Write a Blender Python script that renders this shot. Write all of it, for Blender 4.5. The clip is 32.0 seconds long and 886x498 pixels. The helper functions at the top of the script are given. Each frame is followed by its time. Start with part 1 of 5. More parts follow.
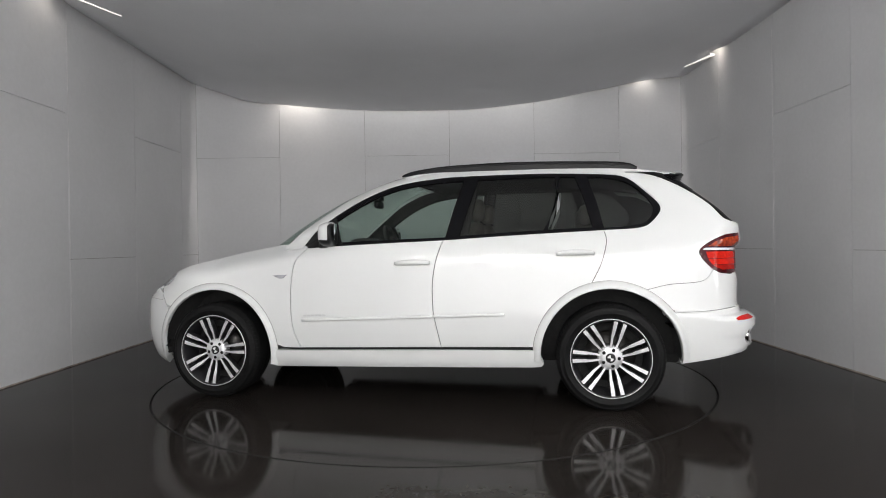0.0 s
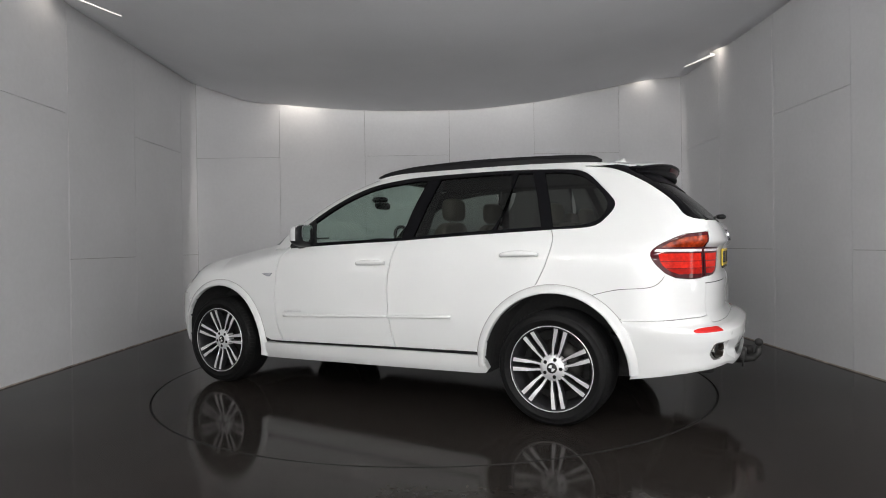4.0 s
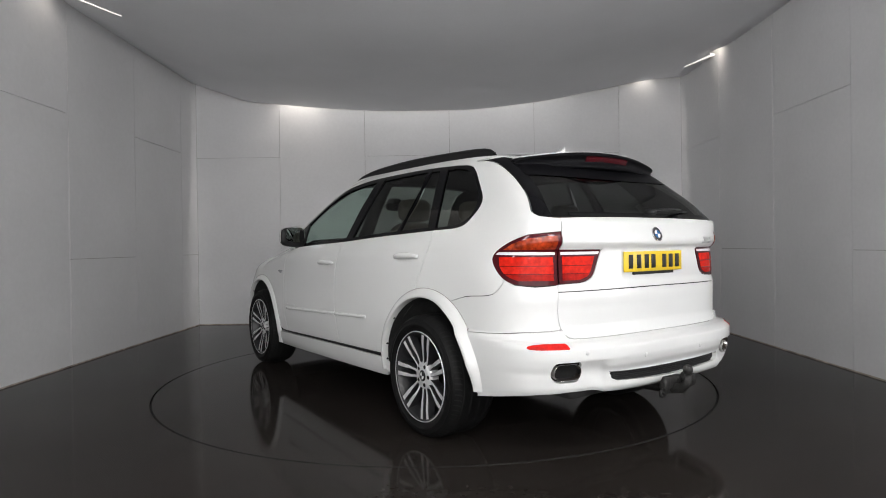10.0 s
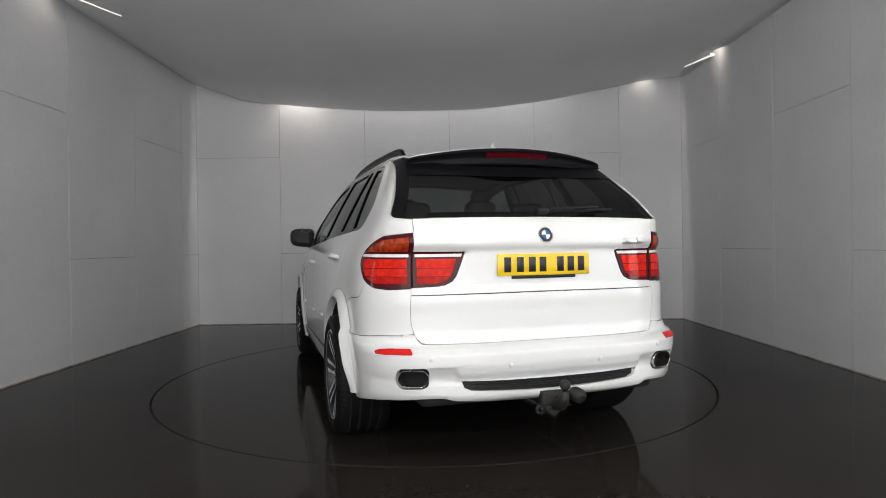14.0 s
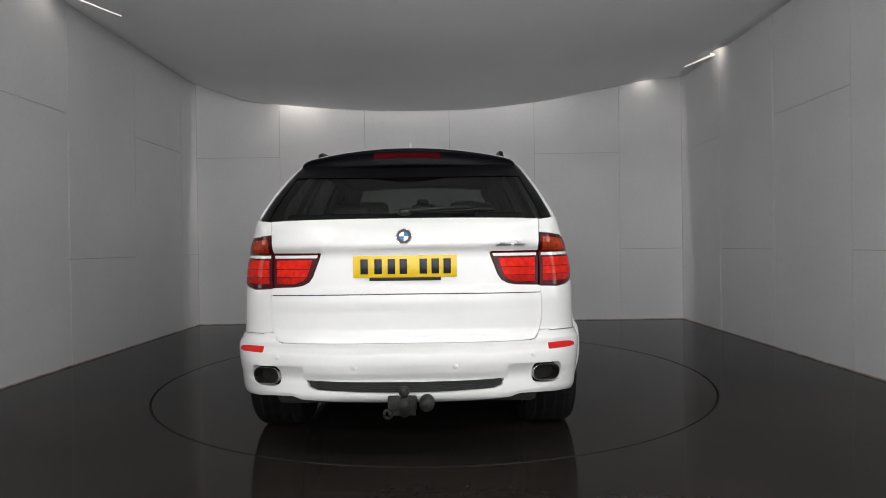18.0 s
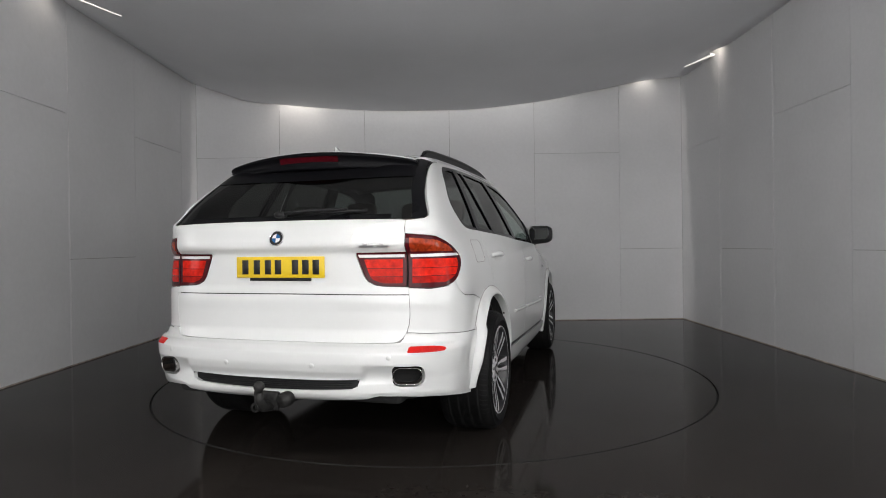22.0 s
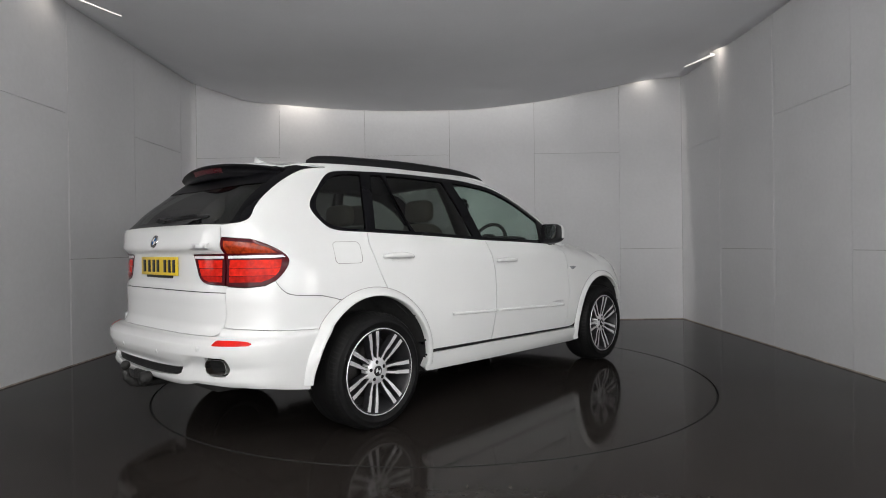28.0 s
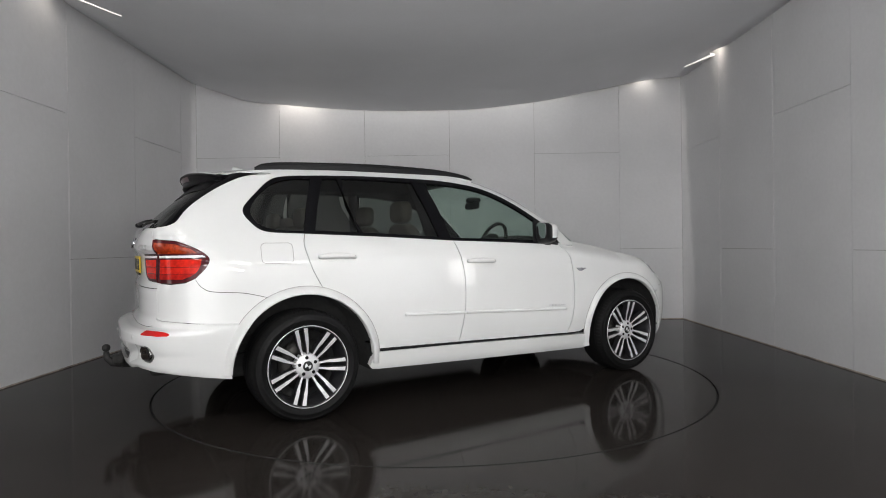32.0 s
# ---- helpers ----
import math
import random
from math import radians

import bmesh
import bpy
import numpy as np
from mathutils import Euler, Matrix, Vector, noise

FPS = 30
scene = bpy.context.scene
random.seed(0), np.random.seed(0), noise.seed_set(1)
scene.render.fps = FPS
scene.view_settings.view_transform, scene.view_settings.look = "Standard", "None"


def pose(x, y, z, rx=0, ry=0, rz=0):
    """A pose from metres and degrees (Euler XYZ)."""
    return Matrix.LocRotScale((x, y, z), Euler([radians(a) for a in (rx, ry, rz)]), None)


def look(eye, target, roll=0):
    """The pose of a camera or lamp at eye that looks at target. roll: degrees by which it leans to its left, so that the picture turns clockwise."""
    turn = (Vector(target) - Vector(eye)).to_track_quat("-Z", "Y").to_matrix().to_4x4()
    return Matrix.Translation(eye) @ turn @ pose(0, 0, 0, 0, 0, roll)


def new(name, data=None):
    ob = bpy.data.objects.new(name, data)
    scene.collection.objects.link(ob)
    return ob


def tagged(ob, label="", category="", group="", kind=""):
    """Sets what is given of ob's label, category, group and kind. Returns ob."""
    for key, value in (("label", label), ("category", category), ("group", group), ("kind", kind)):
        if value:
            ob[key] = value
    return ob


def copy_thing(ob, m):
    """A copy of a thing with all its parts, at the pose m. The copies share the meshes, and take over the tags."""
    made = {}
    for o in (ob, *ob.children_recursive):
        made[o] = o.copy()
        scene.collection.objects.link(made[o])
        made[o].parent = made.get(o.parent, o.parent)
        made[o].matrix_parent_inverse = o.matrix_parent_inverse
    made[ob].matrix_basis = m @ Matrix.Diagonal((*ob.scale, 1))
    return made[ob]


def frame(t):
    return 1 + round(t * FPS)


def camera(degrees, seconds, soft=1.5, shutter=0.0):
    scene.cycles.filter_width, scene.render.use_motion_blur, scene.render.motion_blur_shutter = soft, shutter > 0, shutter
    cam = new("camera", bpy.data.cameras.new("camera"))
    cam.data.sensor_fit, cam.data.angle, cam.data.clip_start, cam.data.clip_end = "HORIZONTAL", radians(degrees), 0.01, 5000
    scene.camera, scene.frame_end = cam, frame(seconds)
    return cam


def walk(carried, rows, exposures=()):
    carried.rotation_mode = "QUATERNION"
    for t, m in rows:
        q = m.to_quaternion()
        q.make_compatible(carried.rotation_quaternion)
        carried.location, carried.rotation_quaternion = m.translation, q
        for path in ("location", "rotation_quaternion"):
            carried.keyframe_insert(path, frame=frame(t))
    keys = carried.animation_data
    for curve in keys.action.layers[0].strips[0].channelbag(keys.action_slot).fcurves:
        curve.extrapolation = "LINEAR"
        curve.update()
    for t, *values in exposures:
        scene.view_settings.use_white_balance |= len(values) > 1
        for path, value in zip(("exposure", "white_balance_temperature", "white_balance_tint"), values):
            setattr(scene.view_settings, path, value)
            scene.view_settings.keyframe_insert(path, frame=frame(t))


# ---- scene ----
cam = camera(72.28, 32.0, soft=1.0)
walk(cam, [(0.0, look((0, 0, 1.1406), (-0.052, 10, 1.0806), -0.78)), (32.0, look((0, 0, 1.1406), (-0.052, 10, 1.0806), -0.78))],
     [(0, 0.12), (9, 0.12), (13, 0.0), (16, -0.18), (19, -0.18), (22, -0.07), (25, 0.0), (29, 0.10), (32, 0.12)])

# ---- plan: the room, the turning plate and the car's heading on it ----
XL, XR, YB, YF = -3.70, 3.515, 9.033, -6.0   # inner faces of the walls
AXIS = (-0.108, 5.404)                       # the plate's centre
PLATE_R = 2.288
HEAD = [(0, 169.7), (1, 165.35), (2, 161.0), (3, 156.55), (4.5, 149.85), (6, 143.1), (7, 138.68), (8, 134.22), (9, 129.8), (10, 125.38), (11, 120.95), (12, 116.55), (13, 112.1),
        (14, 107.7), (15.5, 101.0), (17, 94.45), (18, 90.27), (19, 86.1), (20, 81.95), (21, 77.88), (22, 73.8), (23, 69.7), (24, 65.4), (25, 61.1), (26.5, 54.55), (28, 47.95), (29, 43.55),
        (30, 39.15), (31, 34.8), (32, 30.2)]
CAR_SHIFT = (0.0435, 0.1111)                 # the car's middle, off the plate's centre, in the car's own axes

# ---- world and light ----
world = bpy.data.worlds.new("world")
scene.world = world
world.use_nodes = True
world.node_tree.nodes["Background"].inputs[0].default_value = (0.5, 0.55, 0.6, 1)
world.node_tree.nodes["Background"].inputs[1].default_value = 0.02


def lamp(name, kind, power, m, colour=(1, 1, 1), **more):
    data = bpy.data.lights.new(name, kind)
    data.energy, data.color = power, colour
    if kind == "AREA":
        data.shape = "RECTANGLE"
        data.size, data.size_y = more["size"]
    if kind == "SPOT":
        data.spot_size, data.spot_blend, data.shadow_soft_size = radians(more["cone"]), more["blend"], more["soft"]
    ob = new(name, data)
    ob.matrix_world = m
    return ob


HALL = 200.0        # the open end of the room behind the camera
SIDE = 7.0          # the small lamp at each side wall
FLANK_FILL = 24.0       # added wide fill at the side walls beside the camera, mostly the right one
COVE = 36.0         # the strip over the gap at the back wall
SPOT = 60.0         # the small spots over the ceiling's edge


# ---- materials ----
def material(name, base, rough=0.5, metal=0.0, coat=0.0, grain=0.0, grain_size=40.0, stain=0.0, stain_size=1.5, bump=0.0,
             bump_size=60.0, rough_var=0.0, emit=None, power=0.0, transmission=0.0, ior=1.45, alpha=1.0, spec=0.5):
    m = bpy.data.materials.new(name)
    m.use_nodes = True
    nt = m.node_tree
    b = nt.nodes["Principled BSDF"]
    b.inputs["Base Color"].default_value = (*base, 1)
    b.inputs["Roughness"].default_value = rough
    b.inputs["Metallic"].default_value = metal
    b.inputs["Coat Weight"].default_value = coat
    b.inputs["Coat Roughness"].default_value = 0.03
    b.inputs["IOR"].default_value = ior
    b.inputs["Specular IOR Level"].default_value = spec
    b.inputs["Transmission Weight"].default_value = transmission
    b.inputs["Alpha"].default_value = alpha
    if emit:
        b.inputs["Emission Color"].default_value = (*emit, 1)
        b.inputs["Emission Strength"].default_value = power
    tc = nt.nodes.new("ShaderNodeTexCoord")

    def tex(size, detail=4.0):
        n = nt.nodes.new("ShaderNodeTexNoise")
        n.inputs["Scale"].default_value, n.inputs["Detail"].default_value = size, detail
        nt.links.new(tc.outputs["Object"], n.inputs["Vector"])
        return n.outputs["Fac"]

    def span(fac, low, high):
        r = nt.nodes.new("ShaderNodeMapRange")
        r.inputs["From Min"].default_value, r.inputs["From Max"].default_value = 0.3, 0.7
        r.inputs["To Min"].default_value, r.inputs["To Max"].default_value = low, high
        nt.links.new(fac, r.inputs["Value"])
        return r.outputs["Result"]

    if grain or stain:
        g = span(tex(grain_size), 1 - grain, 1 + grain)
        s = span(tex(stain_size, 6.0), 1 - stain, 1 + stain)
        mul = nt.nodes.new("ShaderNodeMath")
        mul.operation = "MULTIPLY"
        nt.links.new(g, mul.inputs[0])
        nt.links.new(s, mul.inputs[1])
        mix = nt.nodes.new("ShaderNodeVectorMath")
        mix.operation = "SCALE"
        mix.inputs[0].default_value = base
        nt.links.new(mul.outputs[0], mix.inputs["Scale"])
        nt.links.new(mix.outputs[0], b.inputs["Base Color"])
    if rough_var:
        nt.links.new(span(tex(stain_size * 1.7, 5.0), max(0.0, rough - rough_var), rough + rough_var), b.inputs["Roughness"])
    if bump:
        bm = nt.nodes.new("ShaderNodeBump")
        bm.inputs["Strength"].default_value, bm.inputs["Distance"].default_value = bump, 0.01
        nt.links.new(tex(bump_size), bm.inputs["Height"])
        nt.links.new(bm.outputs[0], b.inputs["Normal"])
    return m


def pane_material(name, tint):
    """A thin tinted pane: it lets light through and mirrors by Fresnel."""
    m = bpy.data.materials.new(name)
    m.use_nodes = True
    nt = m.node_tree
    nt.nodes.clear()
    out, mix = nt.nodes.new("ShaderNodeOutputMaterial"), nt.nodes.new("ShaderNodeMixShader")
    clear, gloss, facing = nt.nodes.new("ShaderNodeBsdfTransparent"), nt.nodes.new("ShaderNodeBsdfGlossy"), nt.nodes.new("ShaderNodeLayerWeight")
    power, scale_up = nt.nodes.new("ShaderNodeMath"), nt.nodes.new("ShaderNodeMath")
    power.operation, scale_up.operation = "POWER", "MULTIPLY_ADD"
    power.inputs[1].default_value = 5.0
    scale_up.inputs[1].default_value, scale_up.inputs[2].default_value = 0.75, 0.05
    nt.links.new(facing.outputs["Facing"], power.inputs[0])
    nt.links.new(power.outputs[0], scale_up.inputs[0])
    clear.inputs["Color"].default_value = (*tint, 1)
    gloss.inputs["Roughness"].default_value = 0.02
    nt.links.new(scale_up.outputs[0], mix.inputs[0])
    nt.links.new(clear.outputs[0], mix.inputs[1])
    nt.links.new(gloss.outputs[0], mix.inputs[2])
    nt.links.new(mix.outputs[0], out.inputs["Surface"])
    return m


M = {
    "wall": material("painted_board", (0.692, 0.692, 0.703), 0.5, grain=0.02, grain_size=25, stain=0.055, stain_size=0.7, bump=0.05, bump_size=90),
    "bead": material("pale_sealant", (0.36, 0.31, 0.27), 0.7, grain=0.3, grain_size=15, stain=0.5, stain_size=4),
    "filler": material("pale_joint_filler", (0.74, 0.73, 0.73), 0.6, grain=0.12, grain_size=9, stain=0.1, stain_size=3),
    "seam": material("board_joint", (0.25, 0.24, 0.23), 0.8),
    "ceiling": material("ceiling_paint", (0.79, 0.795, 0.815), 0.6, grain=0.01, stain=0.05, stain_size=0.6, bump=0.04, bump_size=30),
    "floor": material("polished_floor", (0.0195, 0.0166, 0.0150), 0.09, spec=0.057, grain=0.08, grain_size=30, stain=0.15, stain_size=1.2, rough_var=0.03, bump=0.003, bump_size=5),
    "groove": material("groove_shadow", (0.006, 0.006, 0.006), 0.9),
    "paint": material("white_car_paint", (0.70, 0.71, 0.705), 0.3, coat=1.0, stain=0.012, stain_size=2.0, grain=0.004),
    "black": material("satin_black_trim", (0.012, 0.012, 0.013), 0.4, spec=0.28, grain=0.1, grain_size=80),
    "gloss_black": material("gloss_black_trim", (0.005, 0.005, 0.006), 0.08, spec=0.12, grain=0.05),
    "spoiler": material("spoiler_black", (0.005, 0.005, 0.006), 0.30, spec=0.06, grain=0.1, grain_size=60),
    "under": material("underbody_black", (0.02, 0.02, 0.02), 0.85, grain=0.2, grain_size=30, bump=0.2),
    "rubber": material("tyre_rubber", (0.006, 0.006, 0.0062), 0.55, spec=0.16, grain=0.15, grain_size=60, stain=0.2, stain_size=6, bump=0.1, bump_size=150),
    "rim_dark": material("rim_dark_paint", (0.02, 0.02, 0.022), 0.35, grain=0.1),
    "alloy": material("machined_alloy", (0.70, 0.70, 0.71), 0.38, metal=0.45, grain=0.03, grain_size=120),
    "chrome": material("chrome", (0.62, 0.62, 0.64), 0.12, metal=1.0, grain=0.02),
    "steel": material("brake_steel", (0.05, 0.048, 0.046), 0.5, metal=0.9, grain=0.15, grain_size=60),
    "glass": pane_material("clear_tinted_glass", (0.66, 0.76, 0.715)),
    "dark_glass": pane_material("privacy_glass", (0.25, 0.265, 0.25)),
    "screen_glass": pane_material("dark_screen_glass", (0.14, 0.15, 0.145)),
    "red": material("red_lamp_lens", (0.36, 0.010, 0.006), 0.06, spec=0.1, grain=0.3, grain_size=45, stain=0.2, stain_size=9),
    "red_dark": material("dark_red_lens", (0.055, 0.003, 0.006), 0.05, spec=0.3, grain=0.15, grain_size=50),
    "red_bar": material("bright_red_bar", (0.56, 0.015, 0.007), 0.06, spec=0.12, grain=0.25, grain_size=40, stain=0.12, stain_size=11),
    "amber": material("amber_lens", (0.32, 0.034, 0.008), 0.08, spec=0.4, grain=0.45, grain_size=45, stain=0.4, stain_size=14),
    "lens_white": material("clear_lamp_strip", (0.75, 0.72, 0.72), 0.1, coat=1.0, grain=0.03),
    "plate": material("yellow_plate", (0.70, 0.49, 0.016), 0.3, coat=0.3, grain=0.03, grain_size=200),
    "ink": material("plate_black", (0.012, 0.012, 0.012), 0.4),
    "leather": material("cream_leather", (0.26, 0.235, 0.195), 0.5, grain=0.06, grain_size=120, stain=0.06, bump=0.1, bump_size=200),
    "cabin": material("dark_cabin_trim", (0.03, 0.029, 0.028), 0.6, grain=0.1, grain_size=90, bump=0.05),
    "liner": material("headliner_cloth", (0.03, 0.03, 0.03), 0.9, grain=0.05, grain_size=100),
    "blue": material("blue_enamel", (0.03, 0.14, 0.35), 0.2, coat=0.5),
    "white_enamel": material("white_enamel", (0.8, 0.8, 0.8), 0.2, coat=0.5),
    "mirror": material("mirror_glass", (0.85, 0.87, 0.88), 0.01, metal=1.0),
    "cast": material("worn_cast_iron", (0.022, 0.0215, 0.021), 0.6, metal=0.3, grain=0.3, grain_size=60, stain=0.3, stain_size=12, bump=0.3, bump_size=80),
    "dim_metal": material("burnt_exhaust", (0.10, 0.085, 0.075), 0.35, metal=0.9, grain=0.2, grain_size=40),
    "lit": material("lamp_glow", (1, 1, 1), 0.5, emit=(1.0, 0.98, 0.95), power=72.0),
    "warm_lit": material("spot_glow", (1, 1, 1), 0.5, emit=(1.0, 0.93, 0.84), power=0.9),
    "hall": material("hall_wall", (0.35, 0.35, 0.36), 0.8, grain=0.05, stain=0.1),
}


# ---- mesh helpers ----
def part(name, bm, mat, parent=None, label=""):
    """Links a bmesh as one mesh object, under a thing or a part."""
    me = bpy.data.meshes.new(name)
    bm.to_mesh(me)
    bm.free()
    me.materials.append(mat)
    ob = new(name, me)
    ob.parent = parent
    if label:
        ob["label"] = label
    return ob


def box_bm(x0, y0, z0, x1, y1, z1, bevel=0.0, seg=2, bm=None):
    own = bm is None
    bm = bm or bmesh.new()
    r = bmesh.ops.create_cube(bm, size=1, matrix=Matrix.Translation(((x0 + x1) / 2, (y0 + y1) / 2, (z0 + z1) / 2)) @ Matrix.Diagonal((abs(x1 - x0), abs(y1 - y0), abs(z1 - z0), 1)))
    if bevel and own:
        bmesh.ops.bevel(bm, geom=bm.edges[:], offset=bevel, segments=seg, affect="EDGES", profile=0.5)
        for f in bm.faces:
            f.smooth = True
    return bm


def lathe_bm(profile, seg=48, axis="Y"):
    """Turns (radius, along) pairs round an axis."""
    bm = bmesh.new()
    rings = []
    for r, h in profile:
        ring = []
        for i in range(seg):
            a = 2 * math.pi * i / seg
            c, s = r * math.cos(a), r * math.sin(a)
            ring.append(bm.verts.new((c, h, s) if axis == "Y" else (c, s, h) if axis == "Z" else (h, c, s)))
        rings.append(ring)
    for a, b in zip(rings, rings[1:]):
        for i in range(seg):
            j = (i + 1) % seg
            f = bm.faces.new((a[i], a[j], b[j], b[i]))
            f.smooth = True
    bmesh.ops.recalc_face_normals(bm, faces=bm.faces[:])
    return bm


def prism_bm(outline, depth, place, bevel=0.0):
    """A flat outline (a, b) given depth; place(a, b, d) gives the point."""
    bm = bmesh.new()
    lo = [bm.verts.new(place(a, b, 0)) for a, b in outline]
    hi = [bm.verts.new(place(a, b, depth)) for a, b in outline]
    n = len(outline)
    bm.faces.new(lo[::-1])
    bm.faces.new(hi)
    for i in range(n):
        bm.faces.new((lo[i], lo[(i + 1) % n], hi[(i + 1) % n], hi[i]))
    bmesh.ops.recalc_face_normals(bm, faces=bm.faces[:])
    if bevel:
        top = [e for e in bm.edges if all(v in hi for v in e.verts)]
        bmesh.ops.bevel(bm, geom=top, offset=bevel, segments=2, affect="EDGES", profile=0.5)
    return bm


def tube_bm(points, radius, seg=10, flat=1.0, caps=True):
    """A round bar along points; flat squeezes it upright."""
    bm = bmesh.new()
    pts = [Vector(p) for p in points]
    rad = radius if isinstance(radius, (list, tuple)) else [radius] * len(pts)
    rings = []
    for i, p in enumerate(pts):
        d = (pts[min(i + 1, len(pts) - 1)] - pts[max(i - 1, 0)]).normalized()
        side = d.cross(Vector((0, 0, 1)))
        side = side.normalized() if side.length > 1e-4 else Vector((0, 1, 0))
        up = side.cross(d).normalized()
        rings.append([bm.verts.new(p + rad[i] * (math.cos(2 * math.pi * k / seg) * side + flat * math.sin(2 * math.pi * k / seg) * up)) for k in range(seg)])
    for a, b in zip(rings, rings[1:]):
        for i in range(seg):
            f = bm.faces.new((a[i], a[(i + 1) % seg], b[(i + 1) % seg], b[i]))
            f.smooth = True
    if caps:
        bm.faces.new(rings[0][::-1])
        bm.faces.new(rings[-1])
    bmesh.ops.recalc_face_normals(bm, faces=bm.faces[:])
    return bm


def smooth_all(bm):
    for f in bm.faces:
        f.smooth = True
    return bm


class Curve:
    """A smooth curve through knots (x, y)."""

    def __init__(self, *knots):
        k = sorted(knots)
        self.x, self.y = [p[0] for p in k], [p[1] for p in k]
        n = len(k)
        d = [(self.y[i + 1] - self.y[i]) / (self.x[i + 1] - self.x[i]) for i in range(n - 1)]
        m = [d[0]] + [0.0 if d[i - 1] * d[i] <= 0 else 2 * d[i - 1] * d[i] / (d[i - 1] + d[i]) for i in range(1, n - 1)] + [d[-1]]
        self.m = m

    def __call__(self, x):
        xs, ys, m = self.x, self.y, self.m
        if x <= xs[0]:
            return ys[0]
        if x >= xs[-1]:
            return ys[-1]
        i = next(k for k in range(len(xs)) if xs[k + 1] > x)
        h = xs[i + 1] - xs[i]
        t = (x - xs[i]) / h
        return ((1 + 2 * t) * (1 - t) ** 2 * ys[i] + t * (1 - t) ** 2 * h * m[i] + t * t * (3 - 2 * t) * ys[i + 1] - t * t * (1 - t) * h * m[i + 1])


def ease(a, b, x):
    t = min(1.0, max(0.0, (x - a) / (b - a)))
    return t * t * (3 - 2 * t)


def spline(points, n=6):
    """Points along a smooth open line through the given ones."""
    if len(points) < 3:
        a, b = points
        return [(a[0] + (b[0] - a[0]) * k / n, a[1] + (b[1] - a[1]) * k / n) for k in range(n + 1)]
    p = [points[0]] + list(points) + [points[-1]]
    out = []
    for i in range(1, len(p) - 2):
        for k in range(n):
            t = k / n
            out.append(tuple(0.5 * (2 * p[i][c] + (p[i + 1][c] - p[i - 1][c]) * t + (2 * p[i - 1][c] - 5 * p[i][c] + 4 * p[i + 1][c] - p[i + 2][c]) * t * t
                                    + (3 * p[i][c] - p[i - 1][c] - 3 * p[i + 1][c] + p[i + 2][c]) * t ** 3) for c in range(2)))
    return out + [tuple(points[-1])]


def arc(cx, cz, r, a0, a1, n=18):
    return [(cx + r * math.cos(radians(a0 + (a1 - a0) * i / n)), cz + r * math.sin(radians(a0 + (a1 - a0) * i / n))) for i in range(n + 1)]


def rounded(w, h, r, n=5, cx=0.0, cy=0.0):
    out = []
    for sx, sy, a in ((1, 1, 0), (-1, 1, 90), (-1, -1, 180), (1, -1, 270)):
        out += arc(cx + sx * (w / 2 - r), cy + sy * (h / 2 - r), r, a, a + 90, n)
    return out


# ---- the room ----
def structure(name, bm, mat, label, category):
    ob = part(name, bm, mat)
    return tagged(ob, label, category, kind="structure")


CEIL = Curve((-3.70, 3.57), (-3.35, 3.45), (-2.86, 3.29), (-2.36, 3.236), (-1.5, 3.165), (-0.7, 3.13), (0.1, 3.127), (1.3, 3.215), (2.17, 3.366), (3.0, 3.517), (3.52, 3.565))


